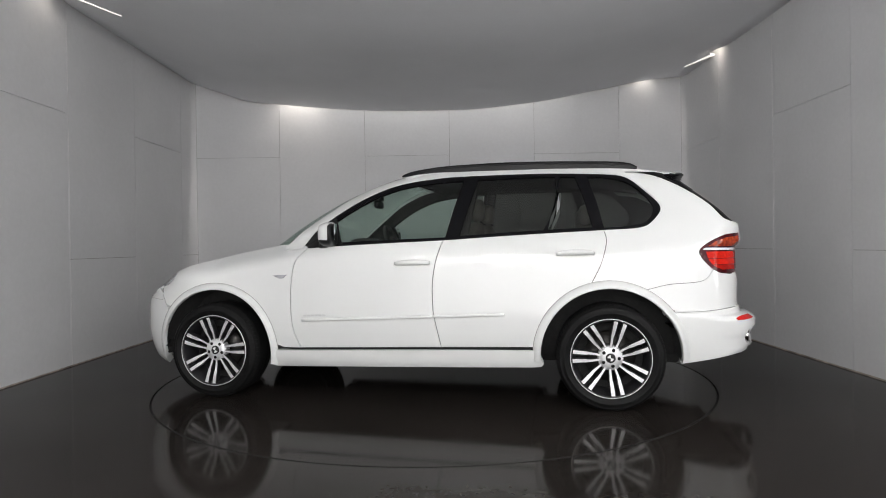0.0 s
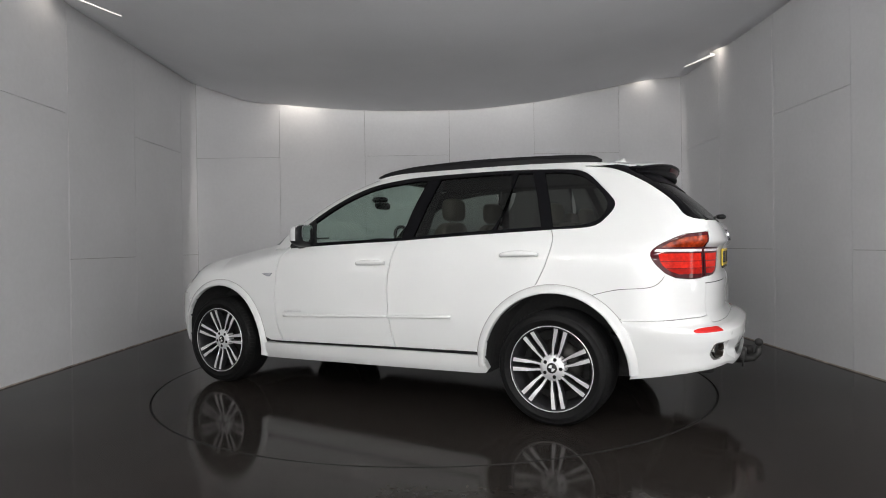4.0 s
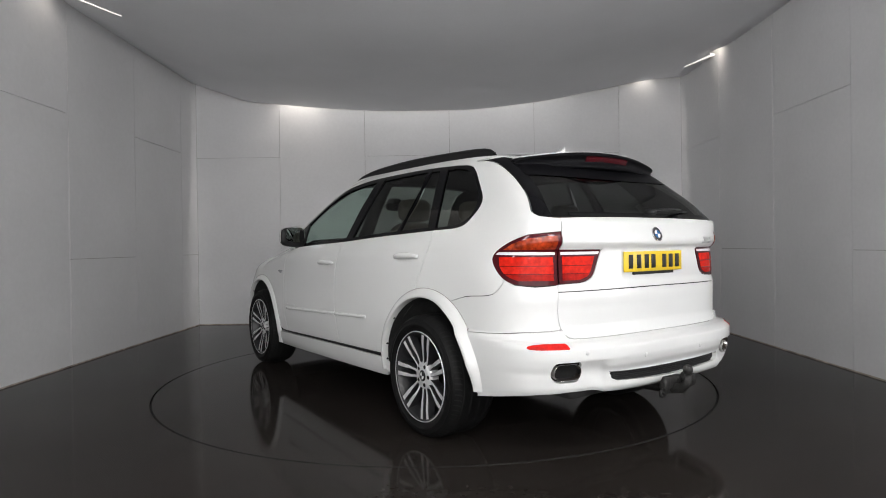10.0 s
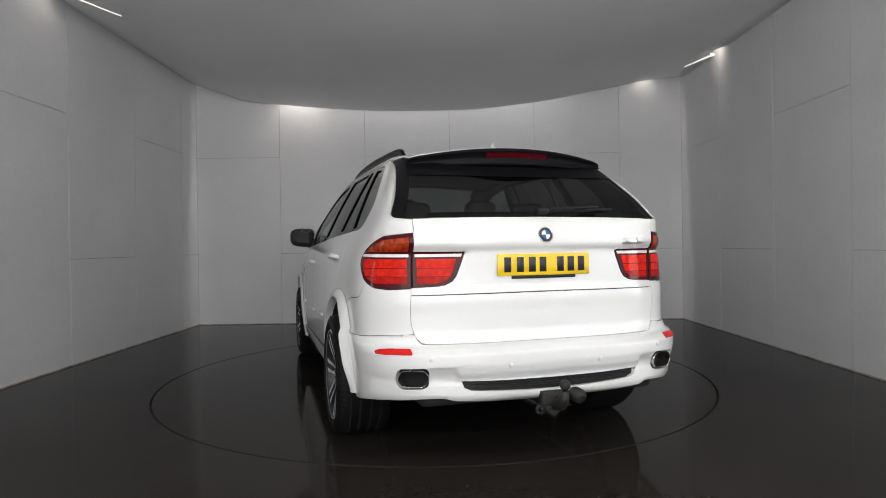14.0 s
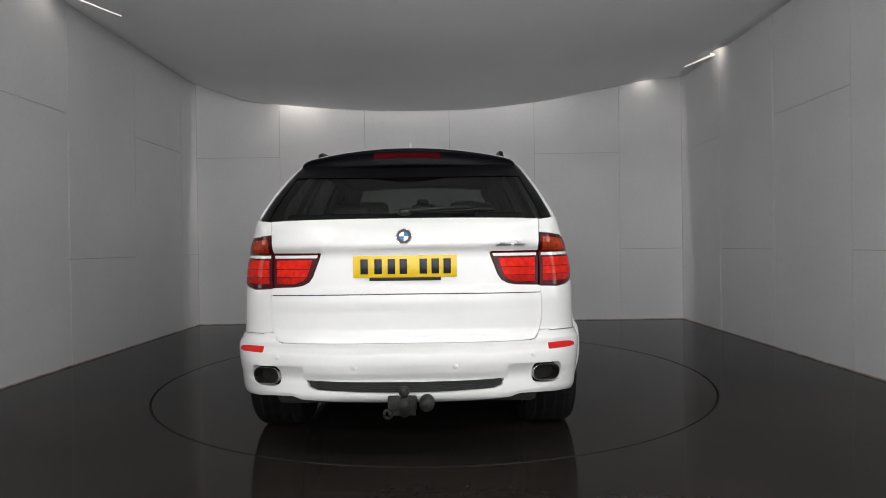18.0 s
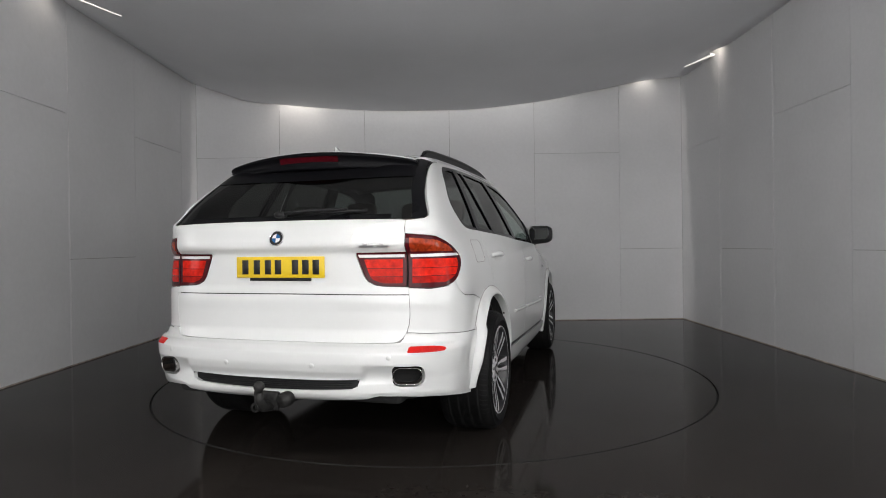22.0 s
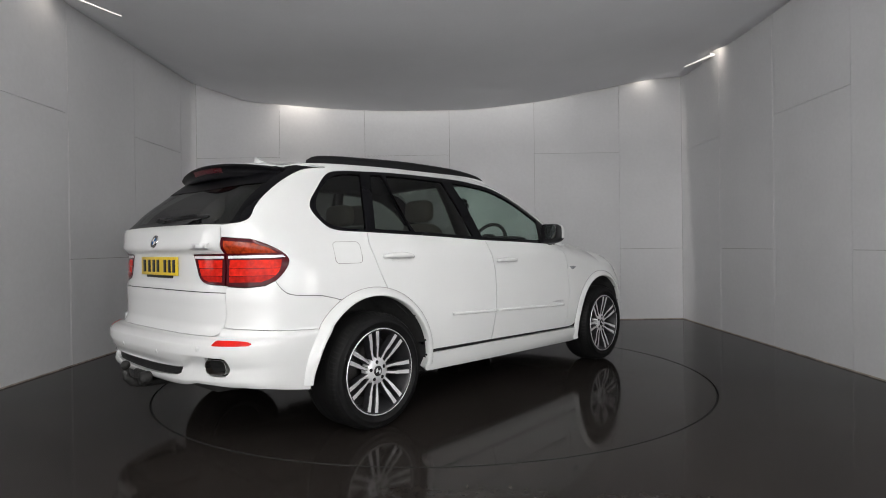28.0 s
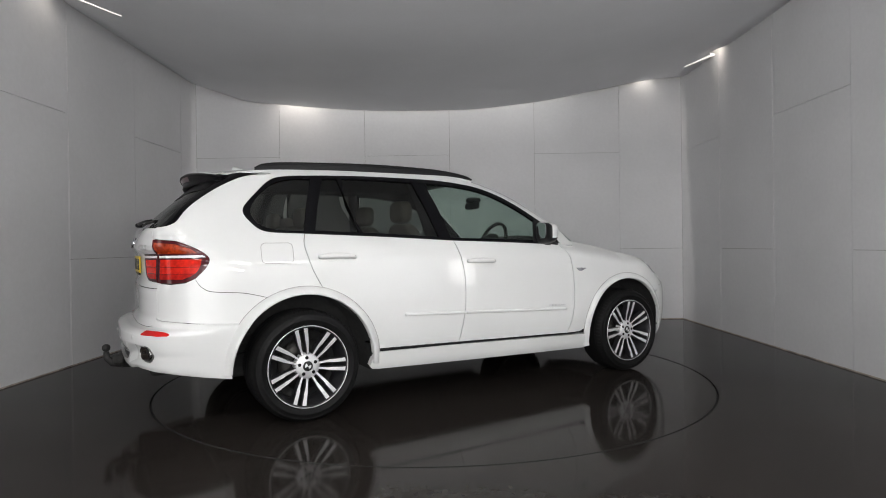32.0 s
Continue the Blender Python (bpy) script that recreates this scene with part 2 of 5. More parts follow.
def build_room():
    T, TOP = 0.15, 4.3
    # sub-floor coloured near-black, as the shade seen down the plate's gap
    structure("floor", box_bm(XL - T, YF - T, -0.2, XR + T, YB + T, -0.03), M["groove"], "sub-floor under the glossy floor covering, black for the shade in the plate's gap", "floor")
    # the glossy floor sheet with a round opening for the plate
    bm = bmesh.new()
    n = 128
    inner = [bm.verts.new((AXIS[0] + (PLATE_R + 0.012) * math.cos(2 * math.pi * i / n), AXIS[1] + (PLATE_R + 0.012) * math.sin(2 * math.pi * i / n), 0)) for i in range(n)]
    low = [bm.verts.new((v.co.x, v.co.y, -0.03)) for v in inner]
    outer = []
    for i in range(n):
        c, s = math.cos(2 * math.pi * i / n), math.sin(2 * math.pi * i / n)
        k = min((XR - AXIS[0]) / c if c > 1e-9 else 1e9, (XL - AXIS[0]) / c if c < -1e-9 else 1e9, (YB - AXIS[1]) / s if s > 1e-9 else 1e9, (YF - AXIS[1]) / s if s < -1e-9 else 1e9)
        outer.append(bm.verts.new((AXIS[0] + k * c, AXIS[1] + k * s, 0)))
    corners = {}
    for cx, cy in ((XR, YB), (XL, YB), (XL, YF), (XR, YF)):
        a = math.atan2(cy - AXIS[1], cx - AXIS[0]) % (2 * math.pi)
        corners[int(a / (2 * math.pi) * n)] = bm.verts.new((cx, cy, 0))
    for i in range(n):
        j = (i + 1) % n
        bm.faces.new([inner[i], outer[i]] + ([corners[i]] if i in corners else []) + [outer[j], inner[j]])
        bm.faces.new((inner[i], inner[j], low[j], low[i]))
    bmesh.ops.recalc_face_normals(bm, faces=bm.faces[:])
    structure("floor_covering", bm, M["floor"], "glossy dark grey polished floor reflecting the car", "floor")
    wall = {}
    for name, b in (("wall_left", (XL - T, YF, -0.1, XL - 0.012, YB, TOP)), ("wall_right", (XR + 0.012, YF, -0.1, XR + T, YB, TOP)), ("wall_back", (XL - T, YB + 0.012, -0.1, XR + T, YB + T, TOP))):
        wall[name] = structure(name, box_bm(*b), M["seam"], "light grey painted board wall with thin joints", "wall")
    # boards in columns, jointed across at two heights by turns
    J = 0.0022
    for name, cuts, first in (("wall_back", [XL, -2.46, -1.19, 0.07, 1.33, 2.59, XR], 0), ("wall_left", [YF, -3.0, -1.72, -0.44, 0.84, 2.10, 3.38, 4.66, 5.94, 7.23, 8.50, YB], 1), ("wall_right", [YF, -3.6, -2.34, -1.07, 0.20, 1.47, 2.74, 4.01, 5.27, 6.50, 7.77, YB], 0)):
        for k, (a, b) in enumerate(zip(cuts, cuts[1:])):
            high = (k + first) % 2 == 0
            for z0, z1 in (((-0.0, 2.485), (2.485, TOP)) if high else ((-0.0, 1.053), (1.053, TOP))):
                lo, hi = z0 + (J if z0 > 0 else 0.0), z1 - J
                if name == "wall_back":
                    bm = box_bm(a + J, YB, lo, b - J, YB + 0.012, hi)
                elif name == "wall_left":
                    bm = box_bm(XL - 0.012, a + J, lo, XL, b - J, hi)
                else:
                    bm = box_bm(XR, a + J, lo, XR + 0.012, b - J, hi)
                part("board", bm, M["wall"], wall[name])
    # pale filler proud of some upright joints
    for name, x, cuts in (("wall_left", XL, (5.954,)), ("wall_right", XR - 0.002, (6.526, 7.798))):
        for y in cuts:
            part("joint_filler", box_bm(x, y - 0.0025, 0.0, x + 0.002, y + 0.0025, 3.4), M["filler"], wall[name])
    # a bead of sealant along the foot of the walls
    for b in ((XL, YF, 0.0, XL + 0.006, YB, 0.012), (XR - 0.006, YF, 0.0, XR, YB, 0.012), (XL + 0.006, YB - 0.006, 0.0, XR - 0.006, YB, 0.012)):
        structure("trim", box_bm(*b), M["bead"], "thin pale sealant bead along the foot of the wall", "trim")
    structure("wall_front", box_bm(XL - T, YF - T, -0.1, XR + T, YF, TOP), M["hall"], "plain grey wall closing the room behind the camera", "wall")
    structure("upper_ceiling", box_bm(XL - T, YF - T, TOP, XR + T, YB + T, TOP + 0.1), M["hall"], "plain grey upper ceiling above the hung one", "ceiling")
    # the hung ceiling: a sheet that sags in the middle, with notches at the walls for the spots
    bm = bmesh.new()
    ys = [YF + (8.90 - YF) * i / 120 for i in range(121)]
    rows = []
    for y in ys:
        l = XL + 0.004 + 0.10 * math.exp(-((y - 5.55) / 0.28) ** 2)
        r = XR - 0.004 - 0.11 * math.exp(-((y - 7.75) / 0.17) ** 2)
        row = []
        for i in range(41):
            x = l + (r - l) * i / 40
            row.append((x, y, CEIL(x) + 0.012 * math.sin(1.3 * y + 0.7 * x) * math.sin(math.pi * i / 40)))
        rows.append(row)
    lo = [[bm.verts.new(p) for p in row] for row in rows]
    hi = [[bm.verts.new((p[0], p[1], p[2] + 0.03)) for p in row] for row in rows]
    for a in range(120):
        for b in range(40):
            f = bm.faces.new((lo[a][b], lo[a][b + 1], lo[a + 1][b + 1], lo[a + 1][b]))
            f.smooth = True
            f = bm.faces.new((hi[a][b], hi[a + 1][b], hi[a + 1][b + 1], hi[a][b + 1]))
            f.smooth = True
    for b in range(40):
        bm.faces.new((lo[120][b], lo[120][b + 1], hi[120][b + 1], hi[120][b]))
    for a in range(120):
        bm.faces.new((lo[a][0], lo[a + 1][0], hi[a + 1][0], hi[a][0]))
        bm.faces.new((lo[a][40], hi[a][40], hi[a + 1][40], lo[a + 1][40]))
    bmesh.ops.recalc_face_normals(bm, faces=bm.faces[:])
    structure("ceiling", bm, M["ceiling"], "smooth grey-white hung ceiling sagging in the middle", "ceiling")


build_room()

# lamps
lamp("hall_light", "AREA", HALL, look((-0.09, -3.9, 1.55), (-0.09, 5.4, 1.60)), (0.995, 0.985, 0.98), size=(7.1, 3.0))
for x, y, side, z, tall, k in ((XL + 0.05, 2.95, 1, 1.42, 0.85, 0.55), (XR - 0.05, 2.75, -1, 1.25, 1.1, 1.0)):
    lamp("side_light", "AREA", SIDE * tall * k, look((x, y, z), (x + side, y, z - 0.02)), (1.0, 0.98, 0.96), size=(0.45, tall))
# added unseen fill panels, no window there; they brighten the car's flanks
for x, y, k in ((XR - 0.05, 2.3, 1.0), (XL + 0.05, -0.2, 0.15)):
    lamp("flank_fill_light", "AREA", FLANK_FILL * k, look((x, y, 1.75), (0, y + 1.6, 1.65)), (0.93, 0.95, 1.0), size=(3.2, 2.3))
lamp("cove_light", "AREA", COVE, look((-0.1, 8.965, 3.85), (-0.1, 9.15, 1.0)), (1.0, 0.97, 0.92), size=(3.4, 0.08))
for x, y, tx, ty, k in ((-2.15, 8.93, -2.15, YB, 0.9), (2.95, 8.93, 2.95, YB, 0.10), (XL + 0.07, 5.55, XL, 5.5, 0.16), (XR - 0.07, 7.75, XR, 7.75, 0.14)):
    lamp("spot", "SPOT", SPOT * k, look((x, y, 3.72), (tx, ty, 2.6)), (1.0, 0.92, 0.82), cone=110, blend=1.0, soft=0.08)

# ---- the car's outer skin, as a smooth surface; u forward, v to its left, z up, from the middle of the wheelbase ----
WIDTH = Curve((0.20, 0.84), (0.25, 0.895), (0.30, 0.922), (0.36, 0.935), (0.42, 0.942), (0.52, 0.952), (0.64, 0.956), (0.80, 0.953), (0.95, 0.950),
              (1.04, 0.944), (1.12, 0.925), (1.18, 0.902), (1.24, 0.875), (1.40, 0.802), (1.55, 0.724), (1.64, 0.668), (1.70, 0.60), (1.74, 0.50))
REAR_U = Curve((0.30, -2.36), (0.42, -2.4), (0.60, -2.472), (0.648, -2.432), (0.69, -2.412), (0.72, -2.406), (0.80, -2.407),
               (0.86, -2.411), (0.90, -2.407), (0.93, -2.396), (0.95, -2.394), (1.08, -2.394), (1.10, -2.395), (1.112, -2.404), (1.122, -2.416), (1.135, -2.427), (1.15, -2.432), (1.19, -2.422), (1.25, -2.4), (1.285, -2.373),
               (1.30, -2.353), (1.40, -2.26), (1.50, -2.15), (1.60, -2.04), (1.66, -1.97), (1.72, -1.88))
BUMP_U = Curve((0.30, -2.372), (0.345, -2.412), (0.372, -2.462), (0.395, -2.497), (0.42, -2.507), (0.46, -2.504), (0.485, -2.5), (0.53, -2.52), (0.57, -2.528), (0.610, -2.526), (0.615, -2.525),
               (0.622, -2.519), (0.642, -2.484), (0.6475, -2.46), (0.6515, -2.43), (0.656, -2.422), (0.66, -2.421), (0.70, -2.421), (0.80, -2.421))
REAR_C = Curve((1.15, -1.84), (1.30, -1.855), (1.40, -1.845), (1.50, -1.78), (1.66, -1.60))
REAR_K = Curve((0.3, 0.012), (0.9, 0.015), (1.1, 0.025), (1.4, 0.036), (1.7, 0.036))
NOSE_U = Curve((0.18, 2.20), (0.30, 2.29), (0.50, 2.34), (0.70, 2.33), (0.75, 2.31), (0.80, 2.25), (0.84, 2.195), (0.90, 2.10), (1.0, 1.98))
SCREEN_U = Curve((1.12, 1.26), (1.18, 1.14), (1.35, 0.90), (1.56, 0.53), (1.64, 0.31), (1.70, 0.13))
SCREEN_C = Curve((1.12, 0.80), (1.18, 0.70), (1.35, 0.42), (1.56, 0.05), (1.64, -0.12), (1.70, -0.30))
FENDER_Z = Curve((0.7, 1.195), (0.91, 1.178), (1.05, 1.155), (1.29, 1.115), (1.54, 1.06), (1.75, 1.01), (1.87, 0.965), (1.97, 0.90), (2.1, 0.80))
ROOF_Z = Curve((-2.05, 1.635), (-1.75, 1.668), (-1.4, 1.686), (-1.0, 1.695), (-0.3, 1.695), (0.05, 1.682), (0.30, 1.622))
CORNER_P = Curve((0.3, 3.4), (1.08, 3.5), (1.2, 4.2), (1.3, 6.0), (1.45, 5.2), (1.66, 3.6))   # how square the rear corner is in plan
TAPER = Curve((0.3, 0.024), (0.50, 0.020), (0.64, 0.015), (0.69, 0.022), (1.2, 0.020), (1.4, 0.010), (1.7, 0.006))   # how far the rear quarter draws in
SPAN = 3.4


def half_width(u, z):
    w = WIDTH(z)
    w *= 1 - REAR_K(z) * ease(-0.2, -1.85, u)
    w -= TAPER(z) * ease(-0.9, -1.75, u)
    if u > 0.55:
        w *= 1 - (0.02 + 0.03 * ease(0.8, 1.1, z)) * ease(0.6, 1.6, u)
        w -= 0.15 * ease(0.55, 0.9, u) * ease(FENDER_Z(u) - 0.16, FENDER_Z(u) + 0.03, z) ** 1.4
    if z < 0.75:
        w += 0.008 * ease(-1.55, -1.75, u) * (1 - ease(0.655, 0.690, z))
    return w


class Skin:
    """s runs from the middle of the rear (0) round the corner (1) along the side (1 + SPAN) to the middle of the front."""

    def __init__(self, nose, corner, power=CORNER_P, front=2.7, rear=REAR_U):
        self.nose, self.corner, self.p, self.q, self.rear = nose, corner, power, front, rear

    def at(self, s, z):
        if s < 0:
            u, v, z = self.at(-s, z)
            return (u, -v, z)
        if s > 2 + SPAN:
            u, v, z = self.at(2 * (2 + SPAN) - s, z)
            return (u, -v, z)
        uc, uf = REAR_C(z), self.corner(z)
        if s <= 1:
            a, p = s * math.pi / 2, self.p(z)
            y = half_width(uc, z)
            n = math.sin(a) ** (2 / p)
            return (uc - (uc - self.rear(z)) * max(0.0, math.cos(a)) ** (2 / p), y * n, z)
        if s <= 1 + SPAN:
            u = uc + (s - 1) / SPAN * (uf - uc)
            return (u, half_width(u, z), z)
        a = (s - 1 - SPAN) * math.pi / 2
        return (uf + (self.nose(z) - uf) * math.sin(a) ** (2 / self.q), half_width(uf, z) * max(0.0, math.cos(a)) ** (2 / self.q), z)

    def from_u(self, u, z):
        uc, uf = REAR_C(z), self.corner(z)
        if u < uc:
            c = min(1.0, (uc - u) / (uc - self.rear(z)))
            return math.acos(c ** (self.p(z) / 2)) / (math.pi / 2)
        if u > uf:
            c = min(1.0, (u - uf) / (self.nose(z) - uf))
            return 1 + SPAN + math.asin(c ** (self.q / 2)) / (math.pi / 2)
        return 1 + (u - uc) / (uf - uc) * SPAN

    def from_v(self, v, z):
        n = min(1.0, abs(v) / half_width(REAR_C(z), z))
        return math.copysign(math.asin(n ** (self.p(z) / 2)) / (math.pi / 2), v)

    def normal(self, s, z):
        e = 1e-3
        a, b, c, d = (Vector(self.at(*q)) for q in ((s + e, z), (s - e, z), (s, z + e), (s, z - e)))
        n = (a - b).cross(c - d)
        n = n.normalized() if n.length > 1e-12 else Vector((-1, 0, 0))
        p = Vector(self.at(s, z))
        if n.dot(Vector((p.x * 0.3, p.y, 0.0))) < 0:
            n.negate()
        return n


LOW = Skin(NOSE_U, lambda z: 1.5, front=3.0)
BUMP = Skin(NOSE_U, lambda z: 1.5, front=3.0, rear=BUMP_U)
TOP = Skin(SCREEN_U, SCREEN_C)


def side(points, skin=LOW):
    """Outline points (u, z) on the skin; long straight stretches are divided, so that they stay straight on the car."""
    out = []
    for k, (u, z) in enumerate(points):
        if k:
            a, b = points[k - 1]
            n = int(math.hypot(u - a, z - b) / 0.06)
            out += [(skin.from_u(a + (u - a) * i / (n + 1), b + (z - b) * i / (n + 1)), b + (z - b) * i / (n + 1)) for i in range(1, n + 1)]
        out.append((skin.from_u(u, z), z))
    return out


def back(points, skin=LOW):
    return [(skin.from_v(v, z), z) for v, z in points]


def BUMP_S(v, z):
    return (BUMP.from_v(v, z), z)


def flip(points):
    return [(-s, z) for s, z in points][::-1]


def shrink(poly, d):
    """A closed outline drawn in by d."""
    area = sum(a[0] * b[1] - b[0] * a[1] for a, b in zip(poly, poly[1:] + poly[:1]))
    k = 1 if area > 0 else -1
    out = []
    n = len(poly)
    for i in range(n):
        p, q, r = Vector(poly[i - 1]), Vector(poly[i]), Vector(poly[(i + 1) % n])
        e, f = q - p, r - q
        if e.length < 1e-7 or f.length < 1e-7:
            e = f = (r - p)
        if e.length < 1e-7:
            out.append(poly[i])
            continue
        m = Vector((-e.y, e.x)).normalized() + Vector((-f.y, f.x)).normalized()
        m = m.normalized() if m.length > 1e-6 else Vector((0, 0))
        out.append((q.x + k * d * m.x, q.y + k * d * m.y))
    return out


def clean(poly):
    out = []
    for p in poly:
        if not out or abs(p[0] - out[-1][0]) + abs(p[1] - out[-1][1]) > 1e-5:
            out.append(p)
    return out[:-1] if abs(out[0][0] - out[-1][0]) + abs(out[0][1] - out[-1][1]) < 1e-5 else out


def notch(poly, s, points):
    """Lets points into the outline's straight edge along s."""
    n = len(poly)
    for i in range(n):
        a, b = poly[i], poly[(i + 1) % n]
        if abs(a[0] - s) < 1e-9 and abs(b[0] - s) < 1e-9 and abs(a[1] - b[1]) > 0.15:
            add = points if (a[1] > b[1]) == (points[0][1] > points[-1][1]) else points[::-1]
            return poly[:i + 1] + list(add) + poly[i + 1:]
    return poly


def cut(poly, axis, value, keep_above):
    out = []
    n = len(poly)
    for i in range(n):
        a, b = poly[i], poly[(i + 1) % n]
        ia = (a[axis] >= value) == keep_above or a[axis] == value
        ib = (b[axis] >= value) == keep_above or b[axis] == value
        if ia:
            out.append(a)
        if ia != ib:
            t = (value - a[axis]) / (b[axis] - a[axis])
            c = [a[0] + t * (b[0] - a[0]), a[1] + t * (b[1] - a[1])]
            c[axis] = value
            out.append(tuple(c))
    return out


def panel(name, poly, mat, parent, skin=LOW, hand=1, lift=0.0, gap=0.0, lip=0.014, cell=0.035, label="", way=None):
    """A sheet of the skin inside an outline in (s, z), with turned-in edges; hand -1 builds it on the car's right."""
    polys = [clean(q) for q in (poly if isinstance(poly[0], list) else [poly])]
    if gap:
        polys = [clean(shrink(q, gap)) for q in polys]
    verts, normals, index, faces = [], [], {}, []

    def vert(p):
        key = (round(p[0], 5), round(p[1], 5))
        if key not in index:
            n = way or skin.normal(*p)
            q = Vector(skin.at(*p))
            q += (lift(q.x, abs(q.y), q.z) if callable(lift) else lift) * n
            index[key] = len(verts)
            verts.append(q)
            normals.append(skin.normal(*p) if way else n)
        return index[key]

    for poly in polys:
        z0, z1 = min(p[1] for p in poly), max(p[1] for p in poly)
        for j in range(math.floor(z0 / cell), math.floor(z1 / cell) + 1):
            row = cut(cut(poly, 1, j * cell, True), 1, (j + 1) * cell, False)
            if len(row) < 3:
                continue
            s0, s1 = min(p[0] for p in row), max(p[0] for p in row)
            for i in range(math.floor(s0 / cell), math.floor(s1 / cell) + 1):
                q = cut(cut(row, 0, i * cell, True), 0, (i + 1) * cell, False)
                ids = []
                for p in q:
                    k = vert(p)
                    if k not in ids:
                        ids.append(k)
                if len(ids) >= 3:
                    faces.append(ids)
    if not faces:
        return None
    turn = 0.0
    for f in faces:
        nn = Vector((0, 0, 0))
        for k in range(len(f)):
            nn += verts[f[k]].cross(verts[f[(k + 1) % len(f)]])
        turn += nn.dot(normals[f[0]])
    if turn < 0:
        faces = [f[::-1] for f in faces]
    if lip:
        edges = {}
        for f in faces:
            for k in range(len(f)):
                a, b = f[k], f[(k + 1) % len(f)]
                edges[(a, b)] = edges.get((a, b), 0) + 1
        rim = [(a, b) for a, b in edges if (b, a) not in edges]
        for a, b in rim:
            d = verts[b] - verts[a]
            if d.length < 1e-6:
                continue
            n = d.cross(normals[a]).normalized()
            k = len(verts)
            verts += [verts[a].copy(), verts[b].copy(), verts[b] - lip * (way or normals[b]), verts[a] - lip * (way or normals[a])]
            normals += [n] * 4
            faces.append([k + 1, k, k + 3, k + 2])
    if hand < 0:
        verts = [Vector((p.x, -p.y, p.z)) for p in verts]
        normals = [Vector((n.x, -n.y, n.z)) for n in normals]
        faces = [f[::-1] for f in faces]
    me = bpy.data.meshes.new(name)
    me.from_pydata([tuple(p) for p in verts], [], faces)
    me.shade_smooth()
    me.normals_split_custom_set_from_vertices([tuple(n) for n in normals])
    me.materials.append(mat)
    ob = new(name, me)
    ob.parent = parent
    if label:
        ob["label"] = label
    return ob


def grid(name, us, vs, height, mat, parent, edge=0.02, label=""):
    """A sheet z = height(u, v) over a grid in which v runs from -1 to 1 of the sheet's own half width."""
    bm = bmesh.new()
    rows = [[bm.verts.new(height(u, t)) for t in vs] for u in us]
    for a, b in zip(rows, rows[1:]):
        for i in range(len(vs) - 1):
            f = bm.faces.new((a[i], a[i + 1], b[i + 1], b[i]))
            f.smooth = True
    bmesh.ops.recalc_face_normals(bm, faces=bm.faces[:])
    if sum(f.normal.z for f in bm.faces) < 0:
        bmesh.ops.reverse_faces(bm, faces=bm.faces[:])
    if edge:
        rim = [e for e in bm.edges if e.is_boundary]
        r = bmesh.ops.extrude_edge_only(bm, edges=rim)
        for v in r["geom"]:
            if isinstance(v, bmesh.types.BMVert):
                v.co.z -= edge
    return part(name, bm, mat, parent, label)


# ---- outlines on the side, as (u, z) ----
HUB_F, HUB_R, HUB_Z = 1.467, -1.467, 0.362
R_ARCH, R_FLARE = 0.468, 0.522
RF_ARCH, RF_FLARE = 0.462, 0.512
DOOR_F = [(0.72, 1.135), (0.80, 1.04), (0.83, 0.91), (0.84, 0.73), (0.82, 0.53), (0.765, 0.392)]
DOOR_B = [(-0.315, 1.178), (-0.27, 1.04), (-0.243, 0.88), (-0.243, 0.72), (-0.255, 0.62), (-0.30, 0.414)]
DOOR_C = [(-1.44, 1.234), (-1.455, 1.15), (-1.415, 1.00), (-1.352, 0.872)]
BELT_F = [(-0.315, 1.178), (0.2, 1.160), (0.72, 1.135)]
BELT_R = [(-1.44, 1.234), (-0.85, 1.208), (-0.315, 1.178)]
DLO_BACK = [(-1.44, 1.234), (-1.58, 1.238), (-1.68, 1.246), (-1.742, 1.268), (-1.80, 1.325), (-1.823, 1.362), (-1.826, 1.392), (-1.806, 1.43), (-1.74, 1.50), (-1.645, 1.59), (-1.56, 1.630), (-1.40, 1.648)]
DLO_TOP = [(-1.40, 1.648), (-1.01, 1.664), (-0.50, 1.662), (-0.22, 1.648), (0.08, 1.60), (0.34, 1.495), (0.58, 1.335), (0.72, 1.20), (0.775, 1.137)]
GLASS_EDGE = [(0.630, 1.655), (0.652, 1.61), (0.704, 1.475), (0.746, 1.37), (0.771, 1.308), (0.763, 1.284)]   # (v, z)
SEAM_Q = [(-1.712, 0.822), (-1.86, 0.858), (-2.04, 0.874), (-2.105, 0.905), (-2.14, 0.957)]
LAMP_OUT = [(-2.13, 0.965), (-2.075, 1.025), (-2.055, 1.075), (-2.085, 1.115), (-2.16, 1.158), (-2.24, 1.19)]
GATE_V = 0.682


